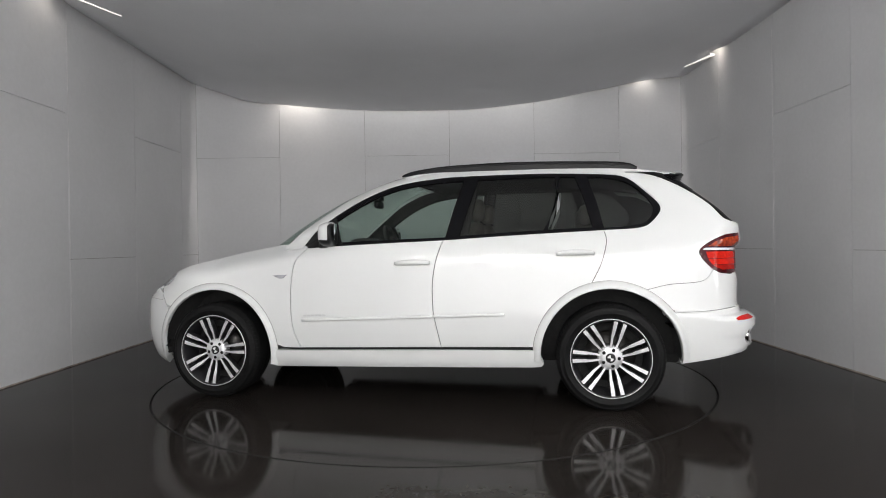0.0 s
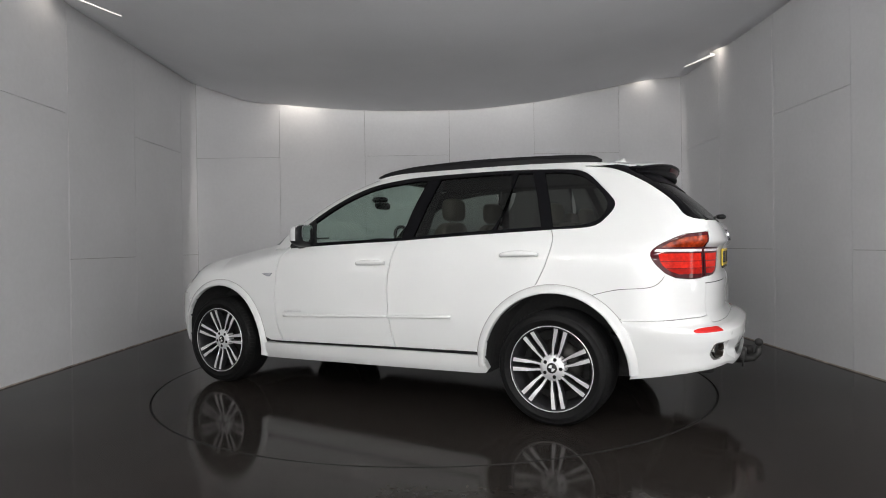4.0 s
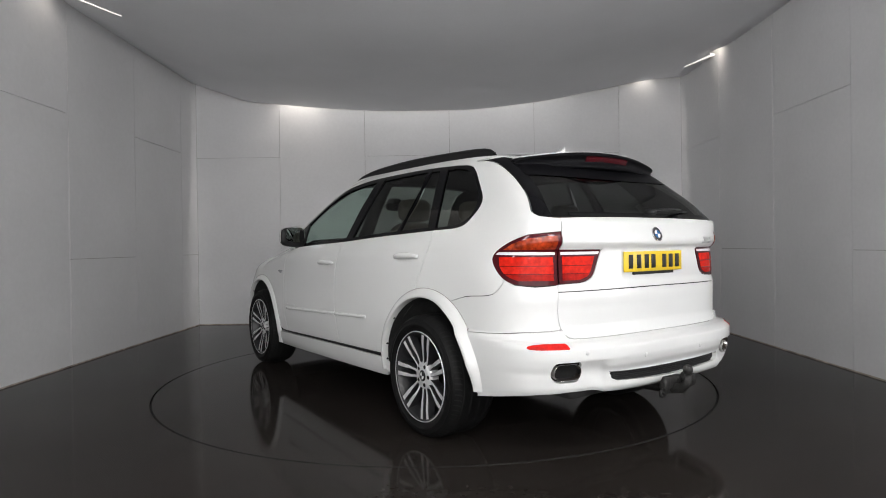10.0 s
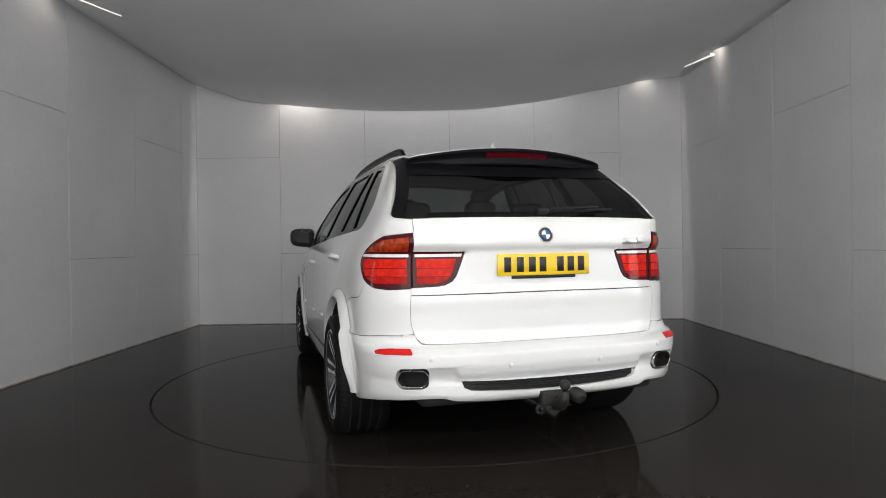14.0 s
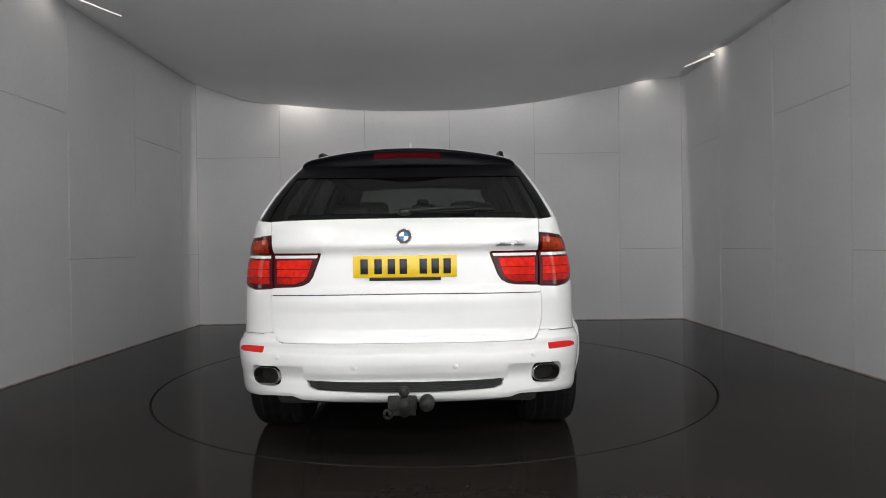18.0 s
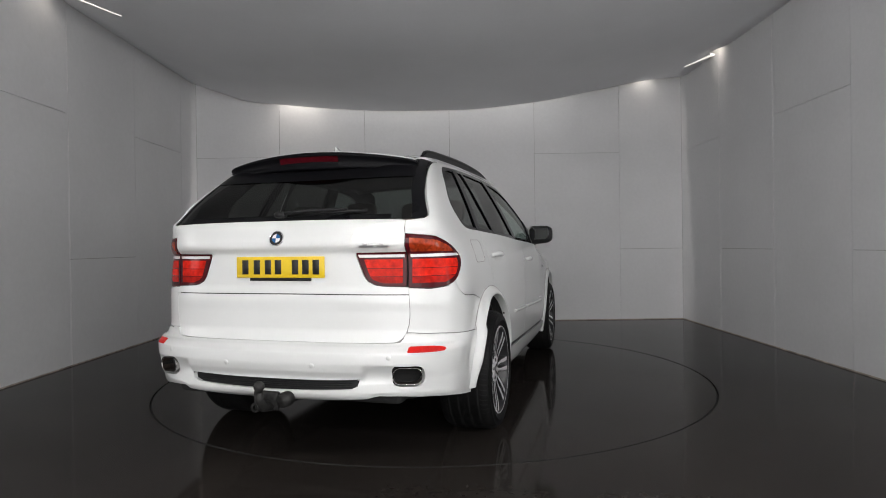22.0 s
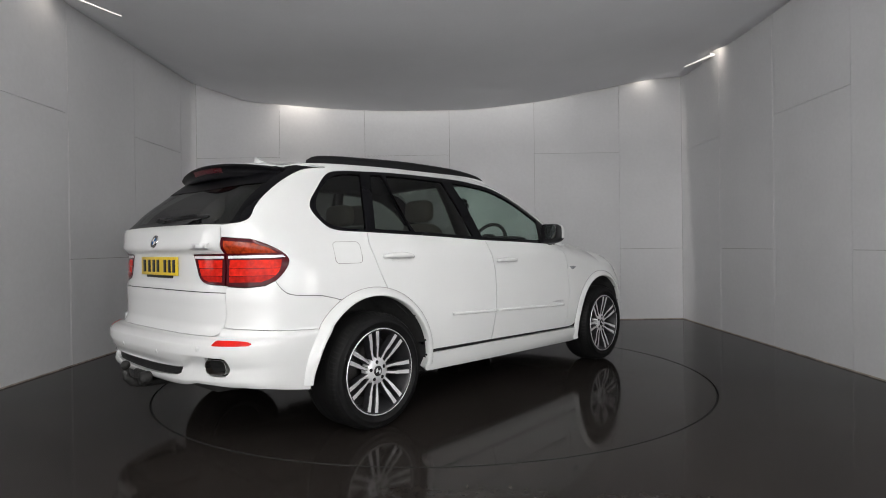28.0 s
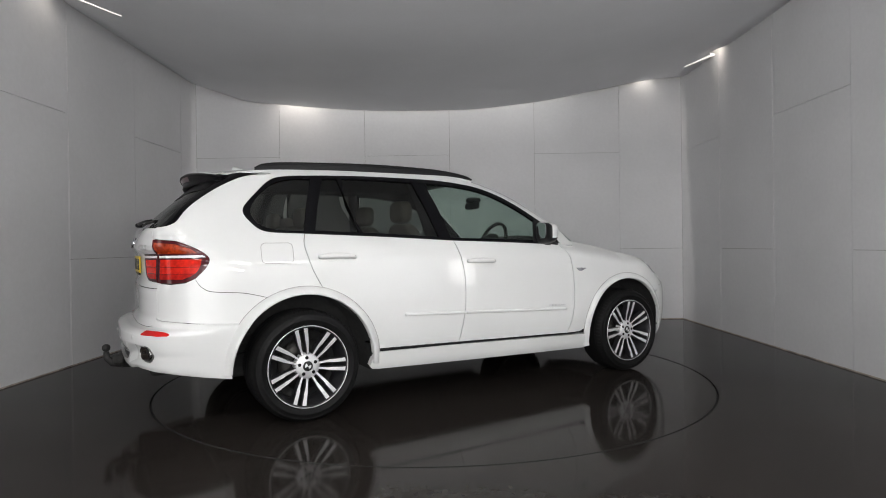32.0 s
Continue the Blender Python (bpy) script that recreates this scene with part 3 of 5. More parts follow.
def build_body(car):
    def both(name, poly, mat, **more):
        for hand in (1, -1):
            panel(name, poly, mat, car, hand=hand, **more)

    paint, gap = M["paint"], 0.0029
    c_arch = arc(HUB_R, HUB_Z, R_FLARE - 0.012, 77.5, 10.0)
    c_arch = [p for p in c_arch if p[1] > 0.43]
    front = side(spline(DOOR_F)) + side(spline([DOOR_F[-1], (DOOR_B[-1])])) + side(spline(DOOR_B))[::-1] + side(spline(BELT_F))
    both("front_door", front, paint, gap=gap)
    rear = side(spline(DOOR_B)) + side(spline([DOOR_B[-1], (c_arch[-1][0] + 0.004, 0.424)])) + side(c_arch)[::-1] + side(spline(DOOR_C))[::-1] + side(spline(BELT_R))
    both("rear_door", rear, paint, gap=gap)
    # the body side round the windows, with the rear quarter
    lamp_top = back([(GATE_V, 1.203)])
    screen = [(-0.02, 1.692), (0.17, 1.645), (0.37, 1.558), (0.53, 1.452), (0.738, 1.30), (0.893, 1.168), (0.915, 1.13)]
    body = (side(spline(DOOR_C)) + side(arc(HUB_R, HUB_Z, R_FLARE - 0.012, 78.5, 117, 8)) + side(spline(SEAM_Q))
            + side(spline(LAMP_OUT)) + lamp_top + back([(GATE_V, 1.24), (GATE_V, 1.27)]) + back(spline(GLASS_EDGE))[::-1])
    # the side of both skins is one surface up to the screen's corner
    both("quarter_panel", body + side([(-1.78, ROOF_Z(-1.78)), (-1.55, ROOF_Z(-1.55))]) + side([(-1.40, ROOF_Z(-1.40)), (-1.40, 1.648)]) + side(spline(DLO_BACK))[::-1], paint, gap=0.002)
    both("roof_side", side([(-1.402, 1.648), (-1.402, ROOF_Z(-1.40)), (-1.2, ROOF_Z(-1.2)), (-0.9, ROOF_Z(-0.9)), (-0.6, ROOF_Z(-0.6)), (-0.3, ROOF_Z(-0.3)), (-0.1, ROOF_Z(-0.1))], TOP)
         + side(spline(screen), TOP) + side([(0.78, 1.132)], TOP) + side(spline(DLO_TOP), TOP)[::-1], paint, skin=TOP, lip=0.03)
    both("pillar_lining", side([(-1.45, 1.63), (-1.45, ROOF_Z(-1.40)), (-1.2, ROOF_Z(-1.2)), (-0.9, ROOF_Z(-0.9)), (-0.6, ROOF_Z(-0.6)), (-0.3, ROOF_Z(-0.3)), (-0.1, ROOF_Z(-0.1))], TOP)
         + side(spline(screen), TOP) + side([(0.76, 1.12)], TOP) + side([(u - 0.02, z - 0.02) for u, z in spline(DLO_TOP)], TOP)[::-1], M["cabin"], skin=TOP, lift=-0.028, lip=0.0, cell=0.05, label="dark cloth pillar lining")
    both("pillar_lining", side([(-1.72, 1.23), (-2.05, 1.24), (-2.08, 1.30)]) + back([(v + 0.01, z) for v, z in spline(GLASS_EDGE)])[::-1] + side([(-1.6, 1.66), (-1.45, 1.66), (-1.45, 1.62)]) + side([(u + 0.02, z) for u, z in spline(DLO_BACK)])[::-1], M["cabin"], lift=-0.028, lip=0.0, cell=0.05, label="dark cloth pillar lining")
    # front wing
    f_arch = arc(HUB_F, HUB_Z, RF_FLARE - 0.012, 174, 36, 30)
    wing = (side(spline(DOOR_F)) [::-1] + side([(0.74, 1.15), (0.91, 1.160)]) + side([(u, FENDER_Z(u) - 0.004) for u in (1.05, 1.29, 1.54, 1.75, 1.87, 1.95)])
            + side([(1.96, 0.80), (1.90, 0.70), (1.86, 0.69)]) + side(f_arch)[::-1][2:] + side([(0.90, 0.392)]))
    both("front_wing", wing, paint, gap=gap, cell=0.02)
    # flares over the wheels
    for hub, r_out, r_in, a0, a1, high in ((HUB_R, R_FLARE, R_ARCH, -4.0, 181.0, 0.037), (HUB_F, RF_FLARE, RF_ARCH, -4.0, 192.0, 0.025)):
        for hand in (1, -1):
            bm, prev, n = bmesh.new(), None, 96
            for i in range(n + 1):
                a = a0 + (a1 - a0) * i / n
                c, s = math.cos(radians(a)), math.sin(radians(a))
                moulded = ease(128, 142, a) if hub < 0 else 0.0     # one piece with the bumper behind the wheel
                h = (high - 0.008 * ease(95, 20, a) + 0.012 * ease(98, 125, a) - 0.020 * ease(160, 181, a)) if hub < 0 else high
                cur = []
                for f, joint in ((0.0, -0.002), (0.015, 0.14), (0.14, 0.38), (0.30, 0.60), (0.50, 0.80), (0.70, 0.94), (0.86, 1.0), (0.95, 0.97), (1.0, 0.85), (1.02, -0.5)):
                    r = r_out - f * (r_out - r_in)
                    lift = h * (joint * (1 - moulded) + moulded * (ease(-0.05, 0.85, f) if f < 0.9 else joint)) if f else -0.002
                    x, z = hub + r * c, HUB_Z + r * s
                    q = max(z, 0.30)
                    skin = BUMP if hub < 0 and x < HUB_R and q < 0.66 else LOW
                    cur.append(bm.verts.new((x, hand * (skin.at(skin.from_u(x, q), q)[1] + lift), z)))
                if prev:
                    for k in range(9):
                        bm.faces.new((prev[k], prev[k + 1], cur[k + 1], cur[k])).smooth = True
                prev = cur
            bmesh.ops.recalc_face_normals(bm, faces=bm.faces[:])
            part("wheel_arch", bm, paint, car, "white rounded wheel-arch flare")
    for u, r, a0, a1 in ((HUB_R, R_FLARE, 6, 145), (HUB_F, RF_FLARE, 176, 0)):
        for hand in (1, -1):
            pts = [on_skin(x, z, 0.001, hand) for x, z in arc(u, HUB_Z, r + 0.0012, a0, a1, 30)]
            part("arch_joint", tube_bm(pts, 0.0017, 6, 1.0, False), M["seam"], car, "thin joint round the wheel arch")
    for hand in (1, -1):
        pts = [on_skin(u, z, 0.001, hand) for u, z in spline([(1.945, 0.742), (2.05, 0.747), (2.16, 0.755), (2.24, 0.762)])]
        part("bumper_joint", tube_bm(pts, 0.0017, 6, 1.0, False), M["seam"], car, "thin joint over the front bumper")
    # sill
    both("sill", side(spline([(0.93, 0.372), (-0.2, 0.395), (-0.955, 0.404)])) + side([(-0.985, 0.40), (-1.02, 0.31), (-1.0, 0.29)]) + side(spline([(-0.95, 0.286), (-0.2, 0.272), (0.98, 0.252)])) + side([(1.01, 0.27), (1.0, 0.37)]),
         paint, lift=0.012, lip=0.05, label="white side sill under the doors")
    both("sill_strip", side(spline([(0.84, 0.386), (0.78, 0.393), (-0.2, 0.411), (-0.80, 0.4195), (-0.90, 0.416), (-0.985, 0.4065)])) + side(spline([(-0.95, 0.406), (-0.2, 0.398), (0.86, 0.380)])), M["black"], lift=0.002, label="black rubber strip over the sill")
    for a, b in ((0.752, -0.238), (-0.247, -0.755)):
        for hand in (1, -1):
            bm, prev = bmesh.new(), None
            for i in range(25):
                u = a + (b - a) * i / 24
                z = 0.588 + (0.752 - u) * 0.0345
                end = min(1.0, 0.35 + min(i, 24 - i) * 0.4)
                cur = [bm.verts.new(on_skin(u, z + dz, h * end, hand)) for dz, h in ((0.0, -0.002), (0.001, 0.010), (0.005, 0.0135), (0.012, 0.0145), (0.019, 0.0125), (0.0225, 0.008), (0.024, -0.002))]
                if prev:
                    for k in range(6):
                        bm.faces.new((prev[k], prev[k + 1], cur[k + 1], cur[k])).smooth = k in (1, 2, 3)
                else:
                    bm.faces.new(cur)
                prev = cur
            bm.faces.new(prev[::-1])
            bmesh.ops.recalc_face_normals(bm, faces=bm.faces[:])
            part("door_moulding", bm, paint, car, "slim white rubbing strip")
    # rear bumper, with openings for the tailpipes and the lower grille
    seam = [(-2.335, 0.698), (-2.25, 0.693), (-2.165, 0.684), (-2.05, 0.676), (-1.86, 0.666)]
    corner = (back([(0.681, 0.706), (0.690, 0.745), (0.695, 0.79), (0.695, 0.84), (0.692, 0.890), (0.688, 0.928)]) + side([(-2.27, 0.922), (-2.19, 0.932)]) + side(spline(SEAM_Q))[::-1] + side(arc(HUB_R, HUB_Z, R_FLARE - 0.012, 120, 143, 8))
              + side([(u, z + 0.002) for u, z in seam])[::-1] + back([(0.74, 0.702)]))
    both("bumper_corner", corner, paint, gap=0.0016, cell=0.03, label="white corner of the rear bumper under the tail lamp")
    left = (back([(0.001, 0.6525), (0.3, 0.6525), (0.55, 0.653), (0.63, 0.654), (0.652, 0.659), (0.668, 0.676), (0.679, 0.702), (0.700, 0.7035), (0.74, 0.7030)], BUMP) + side(seam, BUMP)
            + side(arc(HUB_R, HUB_Z, R_ARCH + 0.004, 137, 184, 12), BUMP) + side([(-1.93, 0.326), (-2.09, 0.352), (-2.20, 0.372)], BUMP)
            + back([(0.78, 0.385), (0.70, 0.392), (0.58, 0.396), (0.48, 0.392), (0.33, 0.380), (0.15, 0.374), (0.001, 0.372)], BUMP))
    whole = clean(left + flip(left))
    se = BUMP.from_v(0.716, 0.501)
    pipe = [(se + s * 0.092, 0.501 + z) for s, z in spline([(0, 0.052), (0.45, 0.052), (0.76, 0.046), (0.94, 0.028), (1, 0), (0.94, -0.028), (0.76, -0.046), (0.45, -0.052), (0, -0.052)], 4)]
    pipe_in = [(2 * se - s, z) for s, z in pipe]
    grille = back([(0.0, 0.479), (0.25, 0.481), (0.44, 0.487), (0.484, 0.491), (0.472, 0.455), (0.436, 0.441), (0.25, 0.430), (0.0, 0.423)], BUMP)
    outer = notch(cut(whole, 0, se, True), se, pipe)
    inner = notch(notch(cut(cut(whole, 0, se, False), 0, 0.0, True), se, pipe_in), 0.0, grille)

    def hollow(u, v, z):
        """The scoop beside the tailpipe and the undercut below it."""
        d = 0.042 * ease(0.500, 0.510, v) * (1 - ease(0.58, 0.76, v)) * (1 - ease(0.545, 0.560, z)) * ease(0.424, 0.452, z)
        low = Curve((0.50, 0.418), (0.58, 0.429), (0.68, 0.438), (0.76, 0.452), (0.82, 0.480), (0.86, 0.52))(v)
        d += 0.020 * ease(0.50, 0.58, v) * (1 - ease(0.80, 0.88, v)) * ease(0.0, 0.014, low - z) * (1 - ease(0.02, 0.07, low - z) * 0.6) if u < -2.0 else 0.0
        return 0.002 - d

    panel("rear_bumper", [outer, inner, flip(inner), flip(outer)], paint, car, skin=BUMP, gap=0.0, lift=hollow, lip=0.045, cell=0.0085, label="white rear bumper with two tailpipe openings")
    panel("lower_grille", flip(grille) + grille, M["black"], car, skin=BUMP, lift=-0.022, lip=0.0, cell=0.03, label="black mesh lower grille")
    for k in range(5):
        z = 0.434 + 0.0105 * k
        line = [(v, z + 0.006 * (v / 0.44) ** 2) for v in (-0.44 + 0.88 * i / 20 for i in range(21))]
        pts = [Vector(BUMP.at(*BUMP_S(v, zz))) - 0.018 * BUMP.normal(*BUMP_S(v, zz)) for v, zz in line]
        part("grille_bar", tube_bm(pts, 0.0022, 5, 1.0, False), M["black"], car)
    for hand in (1, -1):
        panel("exhaust_recess", pipe + pipe_in[::-1], M["groove"], car, skin=BUMP, hand=hand, lift=-0.052, lip=0.0, cell=0.03)
        ex = new("exhaust_tip")
        ex.parent = car
        ex["label"] = "chrome rounded-rectangle exhaust tip"
        c = Vector(BUMP.at(se - 0.012, 0.500))
        n = BUMP.normal(se, 0.500)
        n = Vector((n.x, n.y * 0.6, 0.0)).normalized()
        ex.matrix_basis = Matrix.Translation((c.x, hand * c.y, c.z)) @ Vector((n.x, hand * n.y, 0)).to_track_quat("X", "Z").to_matrix().to_4x4()
        rings = [(0.148, 0.082, 0.038, -0.10), (0.148, 0.082, 0.038, -0.008), (0.147, 0.081, 0.0375, -0.0055), (0.144, 0.078, 0.036, -0.0045), (0.141, 0.075, 0.0345, -0.009), (0.130, 0.068, 0.032, -0.12)]
        bm = bmesh.new()
        loops = [[bm.verts.new((d, x, z)) for x, z in rounded(w, h, r, 6)] for w, h, r, d in rings]
        for p, q in zip(loops, loops[1:]):
            for i in range(len(p)):
                bm.faces.new((p[i], p[(i + 1) % len(p)], q[(i + 1) % len(p)], q[i])).smooth = True
        bmesh.ops.recalc_face_normals(bm, faces=bm.faces[:])
        rim = part("pipe_rim", bm, M["tip"], ex)
        rim.data.materials.append(M["dim_metal"])
        for f in rim.data.polygons:
            if max(rim.data.vertices[k].co.x for k in f.vertices) < -0.0085 and max(abs(rim.data.vertices[k].co.y) for k in f.vertices) < 0.0695:
                f.material_index = 1
        # flat near-black face closing the pipe
        bm = bmesh.new()
        bm.faces.new([bm.verts.new((-0.08, x, z)) for x, z in rounded(0.130, 0.068, 0.032, 6)])
        part("pipe_inside", bm, M["groove"], ex, "near-black face inside the exhaust")
    # tailgate in two leaves
    half = back([(0, 0.655), (0.3, 0.655), (0.55, 0.656), (0.625, 0.658), (0.650, 0.664), (0.667, 0.682), (0.681, 0.710), (0.690, 0.745), (0.695, 0.79), (0.695, 0.84), (0.692, 0.8935), (0.3, 0.8965), (0, 0.8975)])
    lo = half + flip(half)
    panel("tailgate_lower_leaf", lo, paint, car, gap=0.0012, cell=0.025)
    r = back([(0.692, 0.8965), (0.688, 0.932), (0.56, 0.938), (0.52, 0.945), (0.488, 0.962), (0.468, 0.990), (0.449, 1.04), (0.425, 1.108), (0.677, 1.110), (GATE_V - 0.001, 1.2), (GATE_V - 0.001, 1.272), (0.35, 1.280)])
    panel("tailgate_upper_leaf", r + back([(0, 1.282)]) + flip(r) + back([(-0.3, 0.8995), (0, 0.9005), (0.3, 0.8995)]), paint, car, gap=0.0012, cell=0.025)
    # tail lamps
    for hand in (1, -1):
        outer = (back([(GATE_V + 0.004, 0.932)]) + side(spline([(-2.27, 0.927), (-2.19, 0.937)] + LAMP_OUT)) + back([(GATE_V + 0.002, 1.201), (GATE_V + 0.003, 1.07)]))
        tail = new("tail_lamp")
        tail.parent = car
        tail["label"] = "red and amber wrap-round tail lamp"
        panel("lens", outer, M["red_dark"], tail, hand=hand, lift=0.002, gap=0.0004, lip=0.02, cell=0.02)
        inner = back([(0.676, 0.936), (0.562, 0.941), (0.524, 0.948), (0.493, 0.964), (0.473, 0.991), (0.454, 1.04), (0.430, 1.106), (0.676, 1.108)])
        panel("lens", inner, M["red_dark"], tail, hand=hand, lift=0.002, gap=0.0, lip=0.02, cell=0.02)
        am = back([(0.700, 1.114)]) + side([(-2.20, 1.112), (-2.115, 1.112)]) + side([(-2.16, 1.140), (-2.24, 1.169)]) + back([(0.700, 1.182)])
        panel("turn_signal", am, M["amber"], tail, hand=hand, lift=0.0035, lip=0.003, cell=0.02, label="amber turn signal segment")
        panel("light_strip", back([(0.695, 1.084)]) + side([(-2.2, 1.084), (-2.075, 1.087), (-2.09, 1.100)]) + back([(0.695, 1.099)]), M["lens_white"], tail, hand=hand, lift=0.005, lip=0.004, cell=0.02)
        panel("light_strip", back([(0.668, 1.084), (0.446, 1.084), (0.440, 1.099), (0.668, 1.099)]), M["lens_white"], tail, hand=hand, lift=0.005, lip=0.004, cell=0.02)
        # lens fields in three bands, the upper two brighter
        for z0, z1, mat, nm in ((1.030, 1.074, "red_bar", "brake_light"), (0.9885, 1.0265, "red_bar", "brake_light"), (0.953, 0.9855, "red", "reflector")):
            edge_u = Curve((0.953, -2.205), (0.97, -2.165), (0.99, -2.135), (1.03, -2.108), (1.074, -2.098))
            field = back([(0.704, z0)]) + side([(edge_u(z0), z0), (edge_u((z0 + z1) / 2), (z0 + z1) / 2), (edge_u(z1), z1)]) + back([(0.704, z1)])
            panel(nm, field, M[mat], tail, hand=hand, lift=0.0035, lip=0.002, cell=0.02, label="bright red lens field" if nm == "brake_light" else "red reflecting lens field")
            edge_v = Curve((0.953, 0.565), (0.962, 0.530), (0.984, 0.503), (1.03, 0.484), (1.074, 0.470))
            field = back([(0.660, z0), (edge_v(z0), z0), (edge_v((z0 + z1) / 2), (z0 + z1) / 2), (edge_v(z1), z1), (0.660, z1)])
            panel(nm, field, M[mat], tail, hand=hand, lift=0.0035, lip=0.002, cell=0.02, label="bright red lens field" if nm == "brake_light" else "red reflecting lens field")
    # glazing
    both("front_window", side(spline([(-0.335, 1.195), (0.2, 1.178), (0.60, 1.160)]), TOP) + side([(0.64, 1.20)], TOP) + side(spline([(0.58, 1.30), (0.34, 1.465), (0.08, 1.573), (-0.22, 1.622), (-0.42, 1.634)]), TOP) + side([(-0.43, 1.634), (-0.37, 1.4)], TOP), M["glass"], skin=TOP, lift=-0.012, lip=0.0, label="clear front side window")
    both("rear_window", side(spline([(-1.02, 1.232), (-0.70, 1.220), (-0.41, 1.205)]), TOP) + side([(-0.47, 1.42), (-0.535, 1.636)], TOP) + side(spline([(-0.54, 1.636), (-0.85, 1.640), (-1.115, 1.637)]), TOP), M["dark_glass"], skin=TOP, lift=-0.012, lip=0.0, label="dark tinted rear side window")
    both("quarter_light", side([(-1.05, 1.232), (-1.385, 1.248), (-1.33, 1.45), (-1.265, 1.636), (-1.14, 1.638)], TOP), M["dark_glass"], skin=TOP, lift=-0.012, lip=0.0, label="small dark fixed pane of the rear door")
    both("side_window", side(spline([(-1.43, 1.244), (-1.63, 1.255), (-1.752, 1.292), (-1.795, 1.376), (-1.755, 1.47), (-1.66, 1.563), (-1.55, 1.614), (-1.40, 1.636)]), LOW) + side([(-1.325, 1.636), (-1.38, 1.45), (-1.425, 1.26)]), M["dark_glass"], lift=-0.012, lip=0.0, label="dark tinted rear quarter window")
    trim = dict(skin=TOP, lift=-0.004, lip=0.02)
    both("window_trim", side(spline(BELT_F + [(0.775, 1.133)]), TOP) + side(spline([(0.72, 1.165), (0.2, 1.184), (-0.32, 1.200)]), TOP), M["gloss_black"], **trim)
    both("window_trim", side(spline(BELT_R), TOP) + side(spline([(-0.32, 1.200), (-0.85, 1.232), (-1.44, 1.258)]), TOP), M["gloss_black"], **trim)
    both("window_trim", side(spline(DLO_TOP), TOP) + side(spline([(0.62, 1.16), (0.59, 1.27), (0.33, 1.455), (0.07, 1.566), (-0.22, 1.614), (-0.50, 1.628), (-1.01, 1.638), (-1.40, 1.623)]), TOP), M["gloss_black"], skin=TOP, lift=-0.0045, lip=0.02)
    both("window_trim", side(spline(DLO_BACK)) + side(spline([(-1.40, 1.628), (-1.542, 1.606), (-1.648, 1.555), (-1.740, 1.465), (-1.780, 1.380), (-1.740, 1.300), (-1.63, 1.263), (-1.44, 1.250)])), M["gloss_black"], lift=-0.0045, lip=0.02)
    both("window_sail", side([(0.44, 1.158), (0.60, 1.148), (0.765, 1.137), (0.73, 1.19), (0.60, 1.305), (0.52, 1.362), (0.495, 1.30)], TOP), M["black"], skin=TOP, lift=-0.002, lip=0.015, label="black triangular sail behind the mirror")
    both("window_pillar", side([(-0.325, 1.185), (-0.425, 1.19), (-0.485, 1.42), (-0.555, 1.645), (-0.45, 1.645), (-0.38, 1.42), (-0.33, 1.20)], TOP), M["gloss_black"], skin=TOP, lift=-0.003, lip=0.02, label="gloss black pillar between the door windows")
    both("window_pillar", side([(-1.012, 1.215), (-1.052, 1.215), (-1.15, 1.645), (-1.11, 1.645)], TOP), M["gloss_black"], skin=TOP, lift=-0.003, lip=0.02, label="narrow black window divider")
    both("window_pillar", side([(-1.37, 1.24), (-1.445, 1.24), (-1.395, 1.45), (-1.335, 1.638), (-1.25, 1.640), (-1.315, 1.45), (-1.365, 1.26)], TOP), M["gloss_black"], skin=TOP, lift=-0.003, lip=0.02, label="gloss black pillar behind the rear door")
    edge = [(v - 0.004, z) for v, z in spline(GLASS_EDGE)][::-1]
    pane = back([(0.0, 1.289), (0.35, 1.288)]) + back(edge) + back([(0.35, 1.668), (0.0, 1.672)])
    panel("rear_screen", pane + flip(pane), M["screen_glass"], car, lift=-0.012, lip=0.0, cell=0.04, label="dark tinted rear screen")
    border = back([(0.705, 1.287)]) + back(edge) + back([(0.575, 1.662), (0.60, 1.60), (0.65, 1.45), (0.70, 1.32)])
    both("screen_border", border, M["gloss_black"], lift=-0.009, lip=0.0)
    band = back([(-0.60, 1.287), (0, 1.289), (0.60, 1.287), (0.60, 1.312), (0, 1.315), (-0.60, 1.312)])
    panel("screen_border", band, M["gloss_black"], car, lift=-0.009, lip=0.0)
    band = back([(-0.585, 1.662), (0, 1.672), (0.585, 1.662), (0.625, 1.56), (0.635, 1.531), (0.3, 1.524), (0, 1.522), (-0.3, 1.524), (-0.635, 1.531), (-0.625, 1.56)])
    panel("screen_border", band, M["spoiler"], car, lift=-0.008, lip=0.0)
    ws = side(spline([(0.0, 1.690), (0.18, 1.640), (0.38, 1.553), (0.54, 1.447), (0.748, 1.295), (0.903, 1.165)]), TOP)
    mirror = [(2 * (2 + SPAN) - s, z) for s, z in ws][::-1]
    panel("windscreen", ws + mirror, M["glass"], car, skin=TOP, lift=-0.006, lip=0.0, cell=0.05, label="clear front windscreen")
    # roof and bonnet
    us = [-2.03 + (0.17 + 2.03) * i / 40 for i in range(41)]
    vs = [-1 + 2 * i / 24 for i in range(25)]

    def roof(u, t, drop=0.0, narrow=0.0):
        w = half_width(max(u, -1.8), ROOF_Z(u)) - narrow
        if u < -1.75:
            w *= 1 - 0.10 * ease(-1.75, -2.05, u)
        return (u - 0.06 * t * t * ease(-1.4, -2.03, u) * -1.8 - 0.16 * t * t * ease(-0.3, 0.17, u), w * t, ROOF_Z(u) + 0.045 * (1 - t * t) + 0.004 - drop)

    grid("roof", us, vs, roof, paint, car)
    grid("headliner", us[2:-2], vs, lambda u, t: roof(u, t, 0.05, 0.03), M["liner"], car, label="dark cloth headliner")

